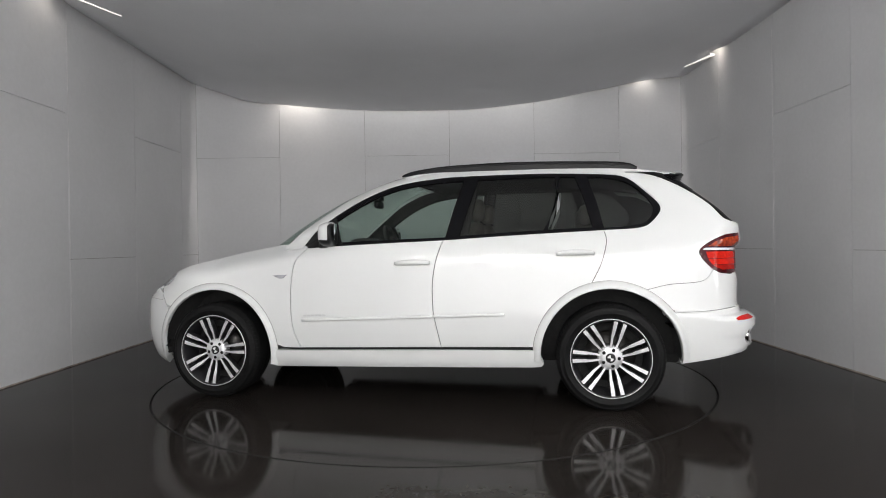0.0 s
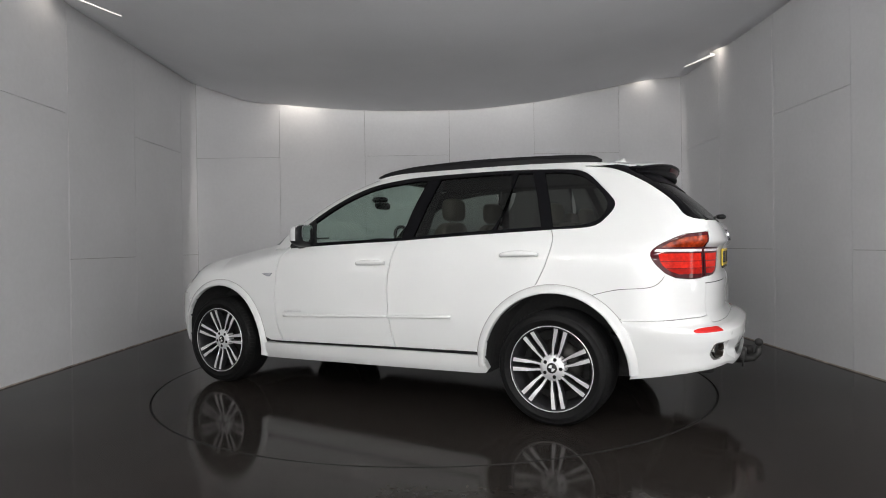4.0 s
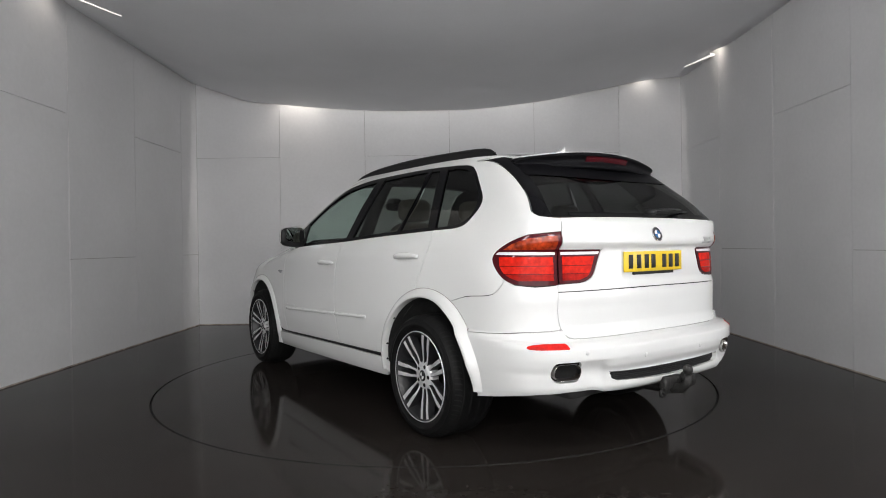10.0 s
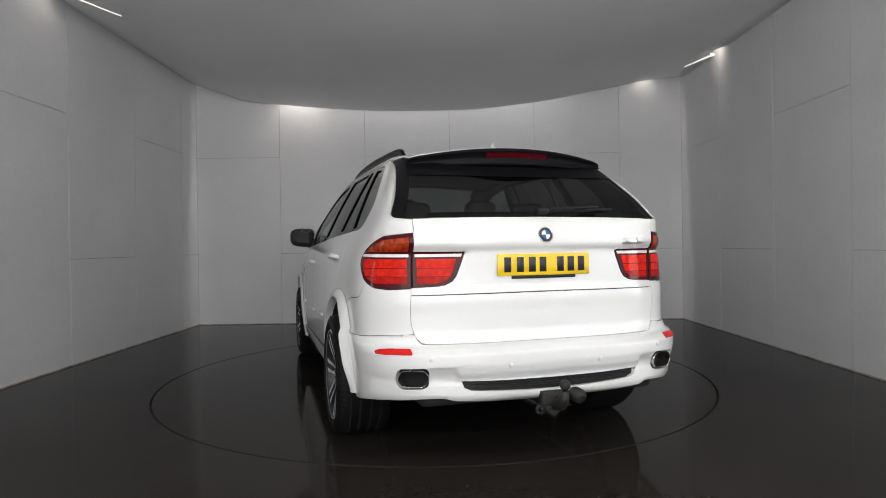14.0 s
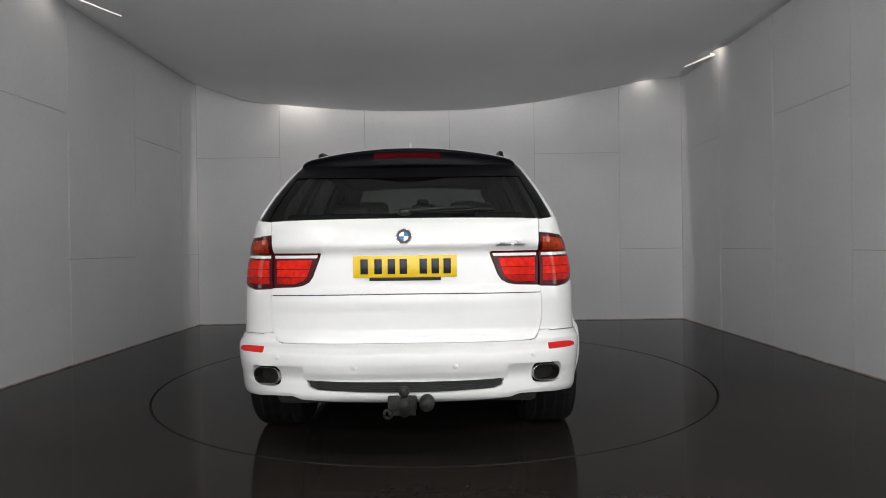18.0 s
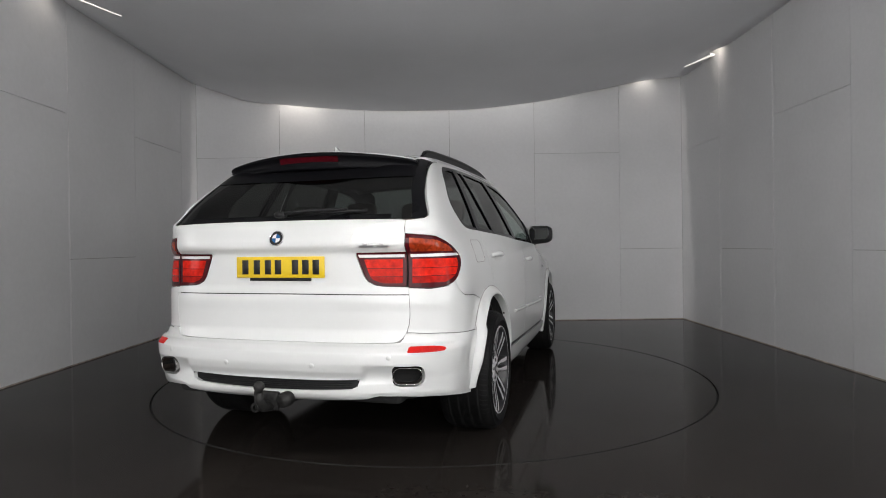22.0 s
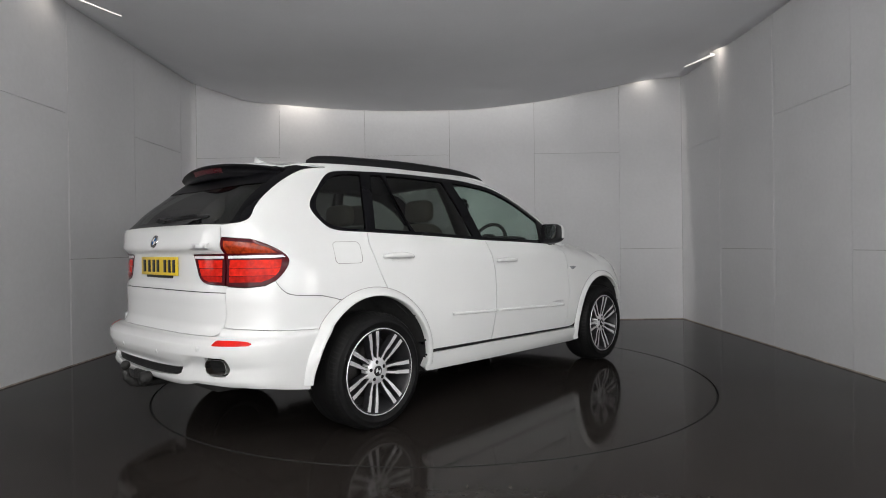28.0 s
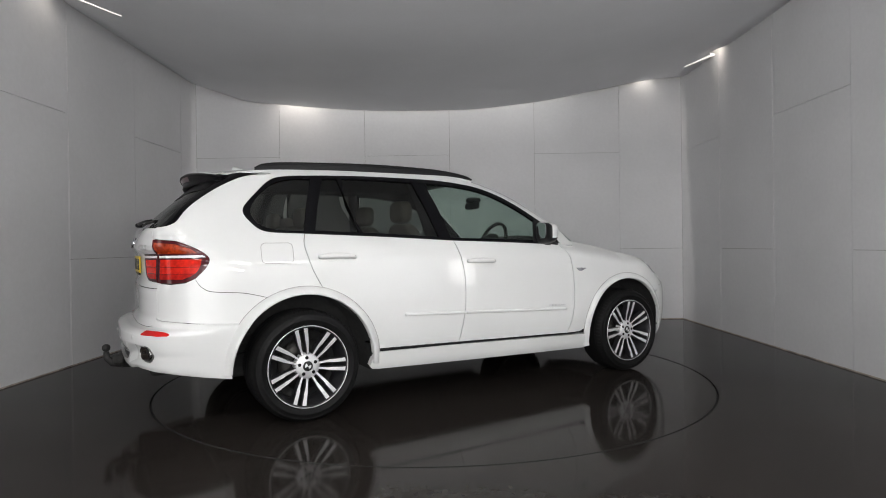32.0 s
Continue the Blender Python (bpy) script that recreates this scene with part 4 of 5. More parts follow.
    def bonnet(u, t):
        w = half_width(min(u, 1.95), FENDER_Z(u) - 0.004) - 0.006
        if u > 1.6:
            w *= 1 - 0.16 * ease(1.6, 2.15, u)
        return (u + 0.14 * (1 - t * t) * ease(1.3, 2.1, u), w * t, FENDER_Z(u) + 0.033 * (1 - t * t) - 0.006)

    grid("bonnet", [0.93 + (2.08 - 0.93) * i / 24 for i in range(25)], vs, bonnet, paint, car)
    nose = side([(1.955, 0.795), (1.90, 0.69)]) + side(arc(HUB_F, HUB_Z, RF_FLARE - 0.014, 34, -6, 16)) + side([(1.96, 0.28), (1.98, 0.22)]) + [(2 + SPAN, 0.20)]
    nose2 = [(2 * (2 + SPAN) - s, z) for s, z in nose[:-1]][::-1]
    panel("front_bumper", nose + nose2 + [(2 + SPAN, 0.93)], paint, car, lip=0.05, cell=0.02, label="white front bumper")
    both("headlamp", side(spline([(1.865, 0.938), (1.875, 0.895), (1.91, 0.862), (1.96, 0.848), (2.04, 0.842)])) + side([(2.07, 0.862), (2.03, 0.900), (1.95, 0.932)]), M["glass_lamp"], lift=0.006, lip=0.02, label="clear headlamp wrapped round the front corner")
    # dark shell inside the panels, and the floor pan
    shell = (side([(0.98, 0.27), (0.98, 0.40)]) + side(arc(HUB_F, HUB_Z, 0.476, 178, 4, 20))[::1] + side([(1.97, 0.30), (2.0, 0.5), (2.0, 0.78), (1.9, 0.9), (1.6, 1.0), (1.2, 1.06), (0.8, 1.10), (-0.3, 1.15), (-1.44, 1.21), (-1.7, 1.22), (-1.9, 1.22)])
             + back([(0.5, 1.24), (0.0, 1.25)]) + back([(0, 0.42), (0.5, 0.42)]) + side([(-1.985, 0.38)]) + side(arc(HUB_R, HUB_Z, 0.480, 176, 2, 20)) + side([(-0.96, 0.27)]))
    both("inner_shell", shell, M["under"], lift=-0.030, lip=0.0, cell=0.06)
    part("floor_pan", box_bm(-1.98, -0.60, 0.27, 1.95, 0.60, 0.36, 0.03), M["under"], car, "black underbody")
    part("floor_pan", box_bm(-0.93, -0.885, 0.262, 0.95, 0.885, 0.355, 0.02), M["under"], car, "black underbody between the wheels")
    part("rear_valance", box_bm(-2.38, -0.66, 0.345, -1.94, 0.66, 0.42, 0.03), M["under"], car, "black tray under the rear bumper")
    for u in (HUB_F, HUB_R):
        for hand in (1, -1):
            prof = arc(u, HUB_Z, (RF_ARCH if u > 0 else R_ARCH) + 0.003, *((-6, 190) if u > 0 else (-10, 182)), 60)
            bm = bmesh.new()
            a = [bm.verts.new((x, hand * (LOW.at(LOW.from_u(x, max(0.3, z)), max(0.3, z))[1] - 0.010), z)) for x, z in prof]
            b = [bm.verts.new((x, hand * 0.60, z)) for x, z in prof]
            for i in range(len(prof) - 1):
                bm.faces.new((a[i], a[i + 1], b[i + 1], b[i])).smooth = True
            bm.faces.new(b)
            part("wheel_housing", bm, M["under"], car)


M["tip"] = material("dull_chrome_tip", (0.42, 0.41, 0.40), 0.16, metal=1.0, grain=0.05)
M["glass_lamp"] = material("clear_lamp_glass", (0.30, 0.31, 0.33), 0.05, coat=1.0, grain=0.35, grain_size=26)


# ---- wheels ----
def build_wheel(car, u, hand, width, turn):
    w = new("wheel")
    w.parent = car
    w.matrix_basis = pose(u, hand * ((0.985 if u < 0 else 0.970) - width / 2), HUB_Z, 0, turn, 0 if hand > 0 else 180)
    h = width / 2
    r = 0.364
    tyre = lathe_bm([(0.262, h - 0.03), (0.266, h - 0.012), (0.285, h + 0.0), (0.300, h + 0.003), (0.303, h + 0.0055), (0.312, h + 0.0055), (0.315, h + 0.003), (0.335, h - 0.004), (0.338, h - 0.003), (0.343, h - 0.008), (0.352, h - 0.022), (0.3615, h - 0.045), (r, h * 0.5), (r, 0), (r, -h * 0.5), (0.3615, -h + 0.045), (0.345, -h + 0.01), (0.31, -h), (0.265, -h + 0.02)], 64)
    part("tyre", tyre, M["rubber"], w, "black low-profile rubber tyre")
    for k in (-0.55, -0.2, 0.2, 0.55):
        part("tread_groove", lathe_bm([(r + 0.0008, k * h - 0.005), (r + 0.0008, k * h + 0.005)], 64), M["groove"], w)
    # shoulder grooves across the tread
    for way in (1, -1):
        bm = bmesh.new()
        for i in range(72):
            cells = []
            for rr, y, twist in ((0.3475, h - 0.016, 0.0), (0.3545, h - 0.026, 0.0), (0.3625, h - 0.046, 0.15), (0.3650, h * 0.62, 0.5)):
                a = 2 * math.pi * (i + twist * 0.6 + (0.5 if way < 0 else 0)) / 72
                d = 0.0042 / rr
                cells.append([bm.verts.new(((rr + 0.0008) * math.cos(a + e), way * y, (rr + 0.0008) * math.sin(a + e))) for e in (-d, d)])
            for p, q in zip(cells, cells[1:]):
                bm.faces.new((p[0], p[1], q[1], q[0]))
        part("tread_sipes", bm, M["groove"], w, "grooves across the tyre shoulders")
    part("rim", lathe_bm([(0.268, h - 0.006), (0.262, h - 0.003), (0.254, h - 0.010), (0.250, h - 0.03), (0.235, h - 0.06), (0.225, -h + 0.06), (0.255, -h + 0.02)], 64), M["rim_dark"], w, "dark painted rim barrel")
    part("rim_lip", lathe_bm([(0.2695, h - 0.0075), (0.267, h - 0.002), (0.2635, h - 0.003), (0.262, h - 0.012)], 64), M["alloy"], w, "bright machined rim lip")
    part("hub", lathe_bm([(0.0, h - 0.032), (0.040, h - 0.032), (0.078, h - 0.037), (0.086, h - 0.05), (0.086, h - 0.09)], 40), M["alloy"], w, "machined alloy wheel centre")
    part("brake_disc", lathe_bm([(0.08, h - 0.125), (0.172, h - 0.125), (0.172, h - 0.15)], 48), M["steel"], w, "steel brake disc")
    part("wheel_back", lathe_bm([(0.0, h - 0.17), (0.24, h - 0.17)], 32), M["under"], w)
    part("cap", lathe_bm([(0.0, h - 0.026), (0.027, h - 0.027), (0.033, h - 0.031)], 32), M["ink"], w, "round centre cap")
    for q, col in ((0, "white_enamel"), (2, "white_enamel")):
        bm = prism_bm([(0, 0)] + arc(0, 0, 0.021, q * 90, q * 90 + 90, 6), 0.001, lambda a, b, d: (a, h - 0.0262 + d, b))
        part("emblem", bm, M[col], w)
    for i in range(5):
        a = radians(72 * i + 36)
        part("bolt_hole", lathe_bm([(0.0, h - 0.034), (0.0115, h - 0.034), (0.0115, h - 0.05)], 14), M["groove"], w).location = (0.056 * math.cos(a), 0.0015, 0.056 * math.sin(a))
    # seven pairs of spokes
    for i in range(7):
        for sgn in (1, -1):
            base = radians(360 / 7 * i)
            c, s = math.cos(base), math.sin(base)
            line = [(0.072, 0.0165, 0.0105), (0.10, 0.0205, 0.0100), (0.125, 0.0240, 0.0105), (0.15, 0.0265, 0.0120), (0.165, 0.0262, 0.0140), (0.20, 0.0280, 0.0145), (0.259, 0.0315, 0.0165)]
            bm = bmesh.new()
            rings = []
            for rad, off, half in line:
                y = h - 0.037 + 0.026 * ease(0.07, 0.26, rad)
                ring = []
                for t, dy in ((off - half, -0.05), (off - half, -0.003), (off - half + 0.003, 0.0), (off + half - 0.003, 0.0), (off + half, -0.003), (off + half, -0.05)):
                    t *= sgn
                    ring.append(bm.verts.new((rad * c - t * s, y + dy, rad * s + t * c)))
                rings.append(ring)
            for p, q in zip(rings, rings[1:]):
                for k in range(5):
                    bm.faces.new((p[k], p[k + 1], q[k + 1], q[k]))
            bmesh.ops.recalc_face_normals(bm, faces=bm.faces[:])
            me = part("spoke", bm, M["rim_dark"], w, "machined alloy spoke with dark flanks")
            me.data.materials.append(M["alloy"])
            for f in me.data.polygons:
                if abs(f.normal.y) > 0.8:
                    f.material_index = 1
    return w


# ---- fittings ----
def blob_bm(c, r, power=3.0, seg=20, rings=12, shape=None):
    """A rounded block; the higher the power, the squarer."""
    bm = bmesh.new()
    f = lambda x: math.copysign(abs(x) ** (2 / power), x)
    rows = []
    for i in range(rings + 1):
        a = -math.pi / 2 + math.pi * i / rings
        row = []
        for j in range(seg):
            b = 2 * math.pi * j / seg
            p = Vector((f(math.cos(a)) * f(math.cos(b)) * r[0], f(math.cos(a)) * f(math.sin(b)) * r[1], f(math.sin(a)) * r[2]))
            if shape:
                p = shape(p)
            row.append(bm.verts.new(p + Vector(c)))
        rows.append(row)
    for p, q in zip(rows, rows[1:]):
        for j in range(seg):
            bm.faces.new((p[j], p[(j + 1) % seg], q[(j + 1) % seg], q[j])).smooth = True
    bmesh.ops.remove_doubles(bm, verts=bm.verts[:], dist=1e-5)
    bmesh.ops.recalc_face_normals(bm, faces=bm.faces[:])
    return bm


def on_skin(u, z, lift, hand=1, skin=LOW):
    s = skin.from_u(u, z)
    p = Vector(skin.at(s, z)) + lift * skin.normal(s, z)
    return Vector((p.x, hand * p.y, p.z))


def build_fittings(car):
    paint = M["paint"]
    for hand in (1, -1):
        # door handles: a grip over a shallow cup
        for u0, u1, z in ((0.03, -0.225, 1.014), (-1.115, -1.37, 1.068)):
            pts, rad = [], []
            for i in range(15):
                t = i / 14
                pts.append(on_skin(u0 + (u1 - u0) * t, z + 0.004 * math.sin(math.pi * t) + 0.004 * t, 0.004 + 0.026 * math.sin(math.pi * t) ** 0.45, hand))
                rad.append(0.006 + 0.011 * math.sin(math.pi * min(1, 0.04 + 0.92 * t)) ** 0.5)
            h = part("door_handle", tube_bm(pts, rad, 12, 1.15), paint, car, "white body-coloured door handle")
            cup = rounded(0.13, 0.052, 0.025, 5, (u0 + u1) / 2, z - 0.002)
            panel("handle_cup", side(cup), paint, h, hand=hand, lift=0.0015, lip=0.003, cell=0.03)
        # side repeater in the wing
        panel("side_repeater", side([(0.985, 0.930), (0.925, 0.908), (0.905, 0.908), (0.865, 0.936), (0.925, 0.936)]), M["glass_lamp"], car, hand=hand, lift=0.006, lip=0.006, cell=0.02, label="small clear side repeater lamp")
        # small lettered strip on the front door, unreadable
        for k in range(6):
            u = 0.735 - 0.03 * k
            panel("badge_letter", side([(u, 0.6275 + 0.001 * k), (u - 0.023, 0.628 + 0.001 * k), (u - 0.020, 0.640 + 0.001 * k), (u + 0.003, 0.6395 + 0.001 * k)]), M["dim_chrome"], car, hand=hand, lift=0.003, lip=0.003, cell=0.02)
        # mirrors
        m = new("door_mirror")
        m.parent = car
        m["label"] = "white and black door mirror"
        c = (0.535, hand * 0.985, 1.232)

        def shape(p, hand=hand):
            k = 1 - 0.22 * max(0.0, p.x / 0.10)
            return Vector((p.x - 0.25 * abs(p.y) * (1 if hand * p.y > 0 else 0) * 0.8, p.y * k, p.z * k * (1 - 0.12 * hand * p.y / 0.11)))

        bm = blob_bm(c, (0.060, 0.115, 0.088), 3.6, 28, 18, shape)
        low = bm.copy()
        bmesh.ops.delete(bm, geom=[f for f in bm.faces if f.calc_center_median().z < 1.195 or f.calc_center_median().x < 0.488], context="FACES")
        bmesh.ops.delete(low, geom=[f for f in low.faces if not (f.calc_center_median().z < 1.195 or f.calc_center_median().x < 0.488)], context="FACES")
        part("mirror_cap", bm, paint, m)
        part("mirror_housing", low, M["black"], m, "black plastic mirror housing")
        out = rounded(0.185, 0.125, 0.045, 6)
        part("mirror_glass", prism_bm([(a - 0.0, b) for a, b in out], 0.004, lambda a, b, d: (0.470 - d - 0.26 * a, hand * (0.975 + a), 1.247 + b * (1 - 0.5 * a))), M["mirror"], m, "mirror glass")
        arm = [(0.60, hand * 0.885, 1.150), (0.575, hand * 0.90, 1.155), (0.545, hand * 0.94, 1.170), (0.53, hand * 0.965, 1.19)]
        part("mirror_arm", tube_bm(arm, [0.045, 0.042, 0.036, 0.04], 14, 0.7), M["black"], m, "black mirror arm")
        # roof rail
        line = Curve((-1.70, 1.690), (-1.66, 1.708), (-1.58, 1.722), (-1.38, 1.734), (-0.8, 1.748), (-0.34, 1.738), (-0.1, 1.716), (0.0, 1.698), (0.06, 1.682))
        pts, rad = [], []
        for i in range(40):
            u = -1.70 + 1.76 * i / 39
            pts.append((u, hand * (0.562 + 0.016 * ease(-1.7, -0.4, u)), line(u)))
            rad.append(0.018 * (0.45 + 0.4 * ease(0, 0.06, min(u + 1.70, 0.06 - u))))
        rail = part("roof_rail", tube_bm(pts, rad, 10, 1.0), M["rail"], car, "satin black roof rail")
        feet = bmesh.new()
        # the web below the rail
        prev = None
        for x, y, z in pts:
            zr = ROOF_Z(x) + 0.045 * (1 - (abs(y) / half_width(x, ROOF_Z(x))) ** 2) - 0.01
            cur = [feet.verts.new((x, y + d, h)) for d, h in ((-0.012, z), (-0.015, zr), (0.015, zr), (0.012, z))]
            if prev:
                for k in range(3):
                    feet.faces.new((prev[k], prev[k + 1], cur[k + 1], cur[k]))
            prev = cur
        bmesh.ops.recalc_face_normals(feet, faces=feet.faces[:])
        part("rail_foot", feet, M["rail"], rail)
        # reflectors and sensors in the rear bumper
        panel("reflector", back([(0.716, 0.618), (0.711, 0.622), (0.711, 0.638), (0.716, 0.642)], BUMP) + side([(-2.34, 0.641), (-2.305, 0.637), (-2.286, 0.630), (-2.284, 0.623), (-2.298, 0.616), (-2.34, 0.615)], BUMP), M["red_bar_off"], car, skin=BUMP, hand=hand, lift=0.005, lip=0.006, cell=0.02, label="narrow red bumper reflector")
        for v, z in ((0.245, 0.555), (0.63, 0.600)):
            s = BUMP.from_v(v, z)
            p, n = Vector(BUMP.at(s, z)), BUMP.normal(s, z)
            o = part("parking_sensor", lathe_bm([(0.0, 0.004), (0.0105, 0.004), (0.0125, 0.002), (0.0128, -0.004)], 20, "X"), paint, car, "round white parking sensor")
            o.matrix_basis = Matrix.Translation((p.x, hand * p.y, p.z)) @ Vector((n.x, hand * n.y, n.z)).to_track_quat("X", "Z").to_matrix().to_4x4()
        # bolts in the turned-in edges of the arches
        for u, r, angles in ((HUB_R, R_ARCH, (4, 17, 42)), (HUB_F, RF_ARCH, (2, 24, 46, 150))):
            for a in angles:
                x, z = u + (r - 0.001) * math.cos(radians(a)), HUB_Z + (r - 0.001) * math.sin(radians(a))
                p = on_skin(x, max(z, 0.3), -0.006, hand)
                bolt = part("arch_bolt", lathe_bm([(0.0, 0.004), (0.007, 0.003), (0.008, -0.002)], 10, "X"), M["black"], car)
                bolt.matrix_basis = Matrix.Translation((x, p.y, z)) @ Vector((-math.cos(radians(a)), 0, -math.sin(radians(a)))).to_track_quat("X", "Y").to_matrix().to_4x4()
    # fuel flap on the right
    out = rounded(0.205, 0.132, 0.03, 6, -1.637, 1.105)
    pts = [on_skin(u, z, 0.0, -1) for u, z in out]
    part("fuel_flap_gap", tube_bm(pts + pts[:1], 0.0016, 6, 1.0, False), M["seam"], car, "thin joint round the fuel flap")
    # spoiler over the rear screen
    sec = [(-1.86, 0.004), (-1.98, 0.003), (-2.06, -0.002), (-2.092, -0.008), (-2.106, -0.018), (-2.104, -0.028), (-2.090, -0.036), (-2.083, -0.056), (-2.082, -0.078), (-2.088, -0.092), (-2.080, -0.101), (-2.05, -0.105), (-2.00, -0.085), (-1.93, -0.04)]
    n = 60
    bm, top = bmesh.new(), bmesh.new()
    rows, trows = [], []
    for i in range(n + 1):
        t = math.sin(math.pi * (i / n - 0.5))
        end = max(0.0, 1 - (max(0.0, abs(t) - 0.87) / 0.13) ** 2.4) ** 0.45      # rounded ends
        v = 0.612 * t
        row = []
        for u, z in sec:
            u1, z1 = -2.0 + (u + 2.0) * (0.55 + 0.45 * end), -0.05 + (z + 0.05) * (0.12 + 0.88 * end)
            row.append(bm.verts.new((u1 + 0.35 * v * v * ease(-1.90, -2.08, u), v, 1.687 - 0.15 * v * v * (1 + 7.5 * min(0.0, z1)) + z1)))
        rows.append(row)
        v *= 0.95
        x0, z0 = 0.35 * v * v, 1.687 - 0.15 * v * v
        trows.append([top.verts.new((u + x0 * ease(-1.90, -2.08, u), v, z0 + z + 0.003)) for u, z in ((-1.80, 0.006), (-1.92, 0.0065), (-2.02, 0.003), (-2.080, -0.004))])
    for p, q in zip(rows, rows[1:]):
        for k in range(len(sec)):
            bm.faces.new((p[k], p[(k + 1) % len(sec)], q[(k + 1) % len(sec)], q[k])).smooth = True
    bm.faces.new(rows[0])
    bm.faces.new(rows[-1][::-1])
    bmesh.ops.recalc_face_normals(bm, faces=bm.faces[:])
    sp = part("spoiler", bm, M["spoiler"], car, "black roof spoiler over the rear screen")
    for p, q in zip(trows, trows[1:]):
        for k in range(3):
            top.faces.new((p[k], p[k + 1], q[k + 1], q[k])).smooth = True
    bmesh.ops.recalc_face_normals(top, faces=top.faces[:])
    bmesh.ops.solidify(top, geom=top.faces[:], thickness=0.003)
    part("spoiler_top", top, paint, sp, "white painted top of the spoiler")
    bm = bmesh.new()
    ring = []
    for i in range(13):
        t = (-1 + 2 * i / 12) * 0.185
        x0, z0 = 0.35 * t * t, 1.687 - 0.15 * t * t
        ring.append([bm.verts.new((u + x0, t, z0 + z)) for u, z in ((-2.100, -0.029), (-2.096, -0.0335), (-2.092, -0.042), (-2.087, -0.055), (-2.083, -0.060))])
    for p, q in zip(ring, ring[1:]):
        for k in range(4):
            bm.faces.new((p[k], p[k + 1], q[k + 1], q[k])).smooth = True
    bmesh.ops.recalc_face_normals(bm, faces=bm.faces[:])
    part("brake_light", bm, M["red_dark"], sp, "slim red high brake light")
    # roof aerial
    bm = bmesh.new()
    rows = []
    for x, z, w in ((-1.55, 0.0, 0.003), (-1.60, 0.010, 0.014), (-1.66, 0.030, 0.018), (-1.71, 0.052, 0.014), (-1.735, 0.056, 0.010), (-1.75, 0.0, 0.012)):
        zr = ROOF_Z(x) + 0.045 + 0.002
        rows.append([bm.verts.new((x, d * w, zr + h * z)) for d, h in ((-1.6, 0), (-0.8, 0.6), (0, 1), (0.8, 0.6), (1.6, 0))])
    for p, q in zip(rows, rows[1:]):
        for k in range(4):
            bm.faces.new((p[k], p[k + 1], q[k + 1], q[k])).smooth = True
    bmesh.ops.recalc_face_normals(bm, faces=bm.faces[:])
    part("roof_aerial", bm, paint, car, "white shark-fin roof aerial")
    # windscreen wiper parked at the foot of the glass
    part("front_wiper", tube_bm([(0.925, 0.66, 1.172), (0.955, 0.60, 1.195), (0.99, 0.35, 1.215), (1.01, 0.05, 1.225)], [0.016, 0.014, 0.010, 0.008], 8, 0.8), M["black"], car, "black windscreen wiper arm")
    # rear wiper
    wp = part("rear_wiper", blob_bm((-2.383, 0.0, 1.312), (0.03, 0.035, 0.018), 2.6), M["black"], car, "black rear wiper")
    part("wiper_arm", tube_bm([(-2.393, 0.0, 1.315), (-2.383, -0.10, 1.325), (-2.363, -0.25, 1.332), (-2.333, -0.36, 1.336)], [0.013, 0.012, 0.010, 0.007], 8, 0.8), M["black"], wp)
    part("wiper_blade", tube_bm([(-2.366, -0.02, 1.306), (-2.353, -0.20, 1.318), (-2.323, -0.38, 1.325), (-2.308, -0.46, 1.325)], 0.007, 6, 1.4), M["black"], wp)
    # number plate: its characters stand as plain bars
    pl = part("number_plate", box_bm(-2.4045, -0.26, 0.982, -2.397, 0.26, 1.093, 0.003), M["plate"], car, "yellow rear number plate with dark bars")
    for v in (0.205, 0.135, 0.068, 0.008, -0.092, -0.152, -0.212):
        part("plate_bar", box_bm(-2.4065, v - 0.019, 1.000, -2.4040, v + 0.019, 1.076, 0.0008, 1), M["ink"], pl)
    part("plate_holder", box_bm(-2.404, -0.18, 0.966, -2.390, 0.18, 0.982, 0.002), M["black"], pl, "black plate holder strip")
    # round emblem and lettering, as plain shapes
    em = new("emblem")
    em.parent = car
    em["label"] = "round black, blue and white enamel emblem"
    n = LOW.normal(0.0, 1.187)
    em.matrix_basis = Matrix.Translation((LOW.at(0, 1.187)[0] - 0.001, 0.002, 1.187)) @ n.to_track_quat("X", "Z").to_matrix().to_4x4()
    part("emblem_rim", lathe_bm([(0.0405, -0.002), (0.0415, 0.005), (0.039, 0.007), (0.037, 0.005)], 40, "X"), M["chrome"], em)
    part("emblem_ring", lathe_bm([(0.0, 0.0045), (0.0375, 0.0048)], 40, "X"), M["ink"], em)
    for q, col in ((0, "blue"), (1, "white_enamel"), (2, "blue"), (3, "white_enamel")):
        part("emblem_quarter", prism_bm([(0, 0)] + arc(0, 0, 0.0235, q * 90, q * 90 + 90, 8), 0.0015, lambda a, b, d: (0.005 + d, a, b)), M[col], em)
    for v, w in ((-0.455, 0.075), (-0.545, 0.055)):
        panel("lettering", back([(v, 1.137), (v - w, 1.137), (v - w - 0.006, 1.146), (v - 0.006, 1.146)]), M["dim_chrome"], car, lift=0.004, lip=0.004, cell=0.02)
        panel("lettering", back([(v - 0.006, 1.160), (v - w - 0.006, 1.160), (v - w - 0.012, 1.169), (v - 0.012, 1.169)]), M["dim_chrome"], car, lift=0.004, lip=0.004, cell=0.02)
        panel("lettering", back([(v - 0.3 * w, 1.137), (v - 0.62 * w, 1.137), (v - 0.66 * w, 1.169), (v - 0.34 * w, 1.169)]), M["dim_chrome"], car, lift=0.0045, lip=0.004, cell=0.02)
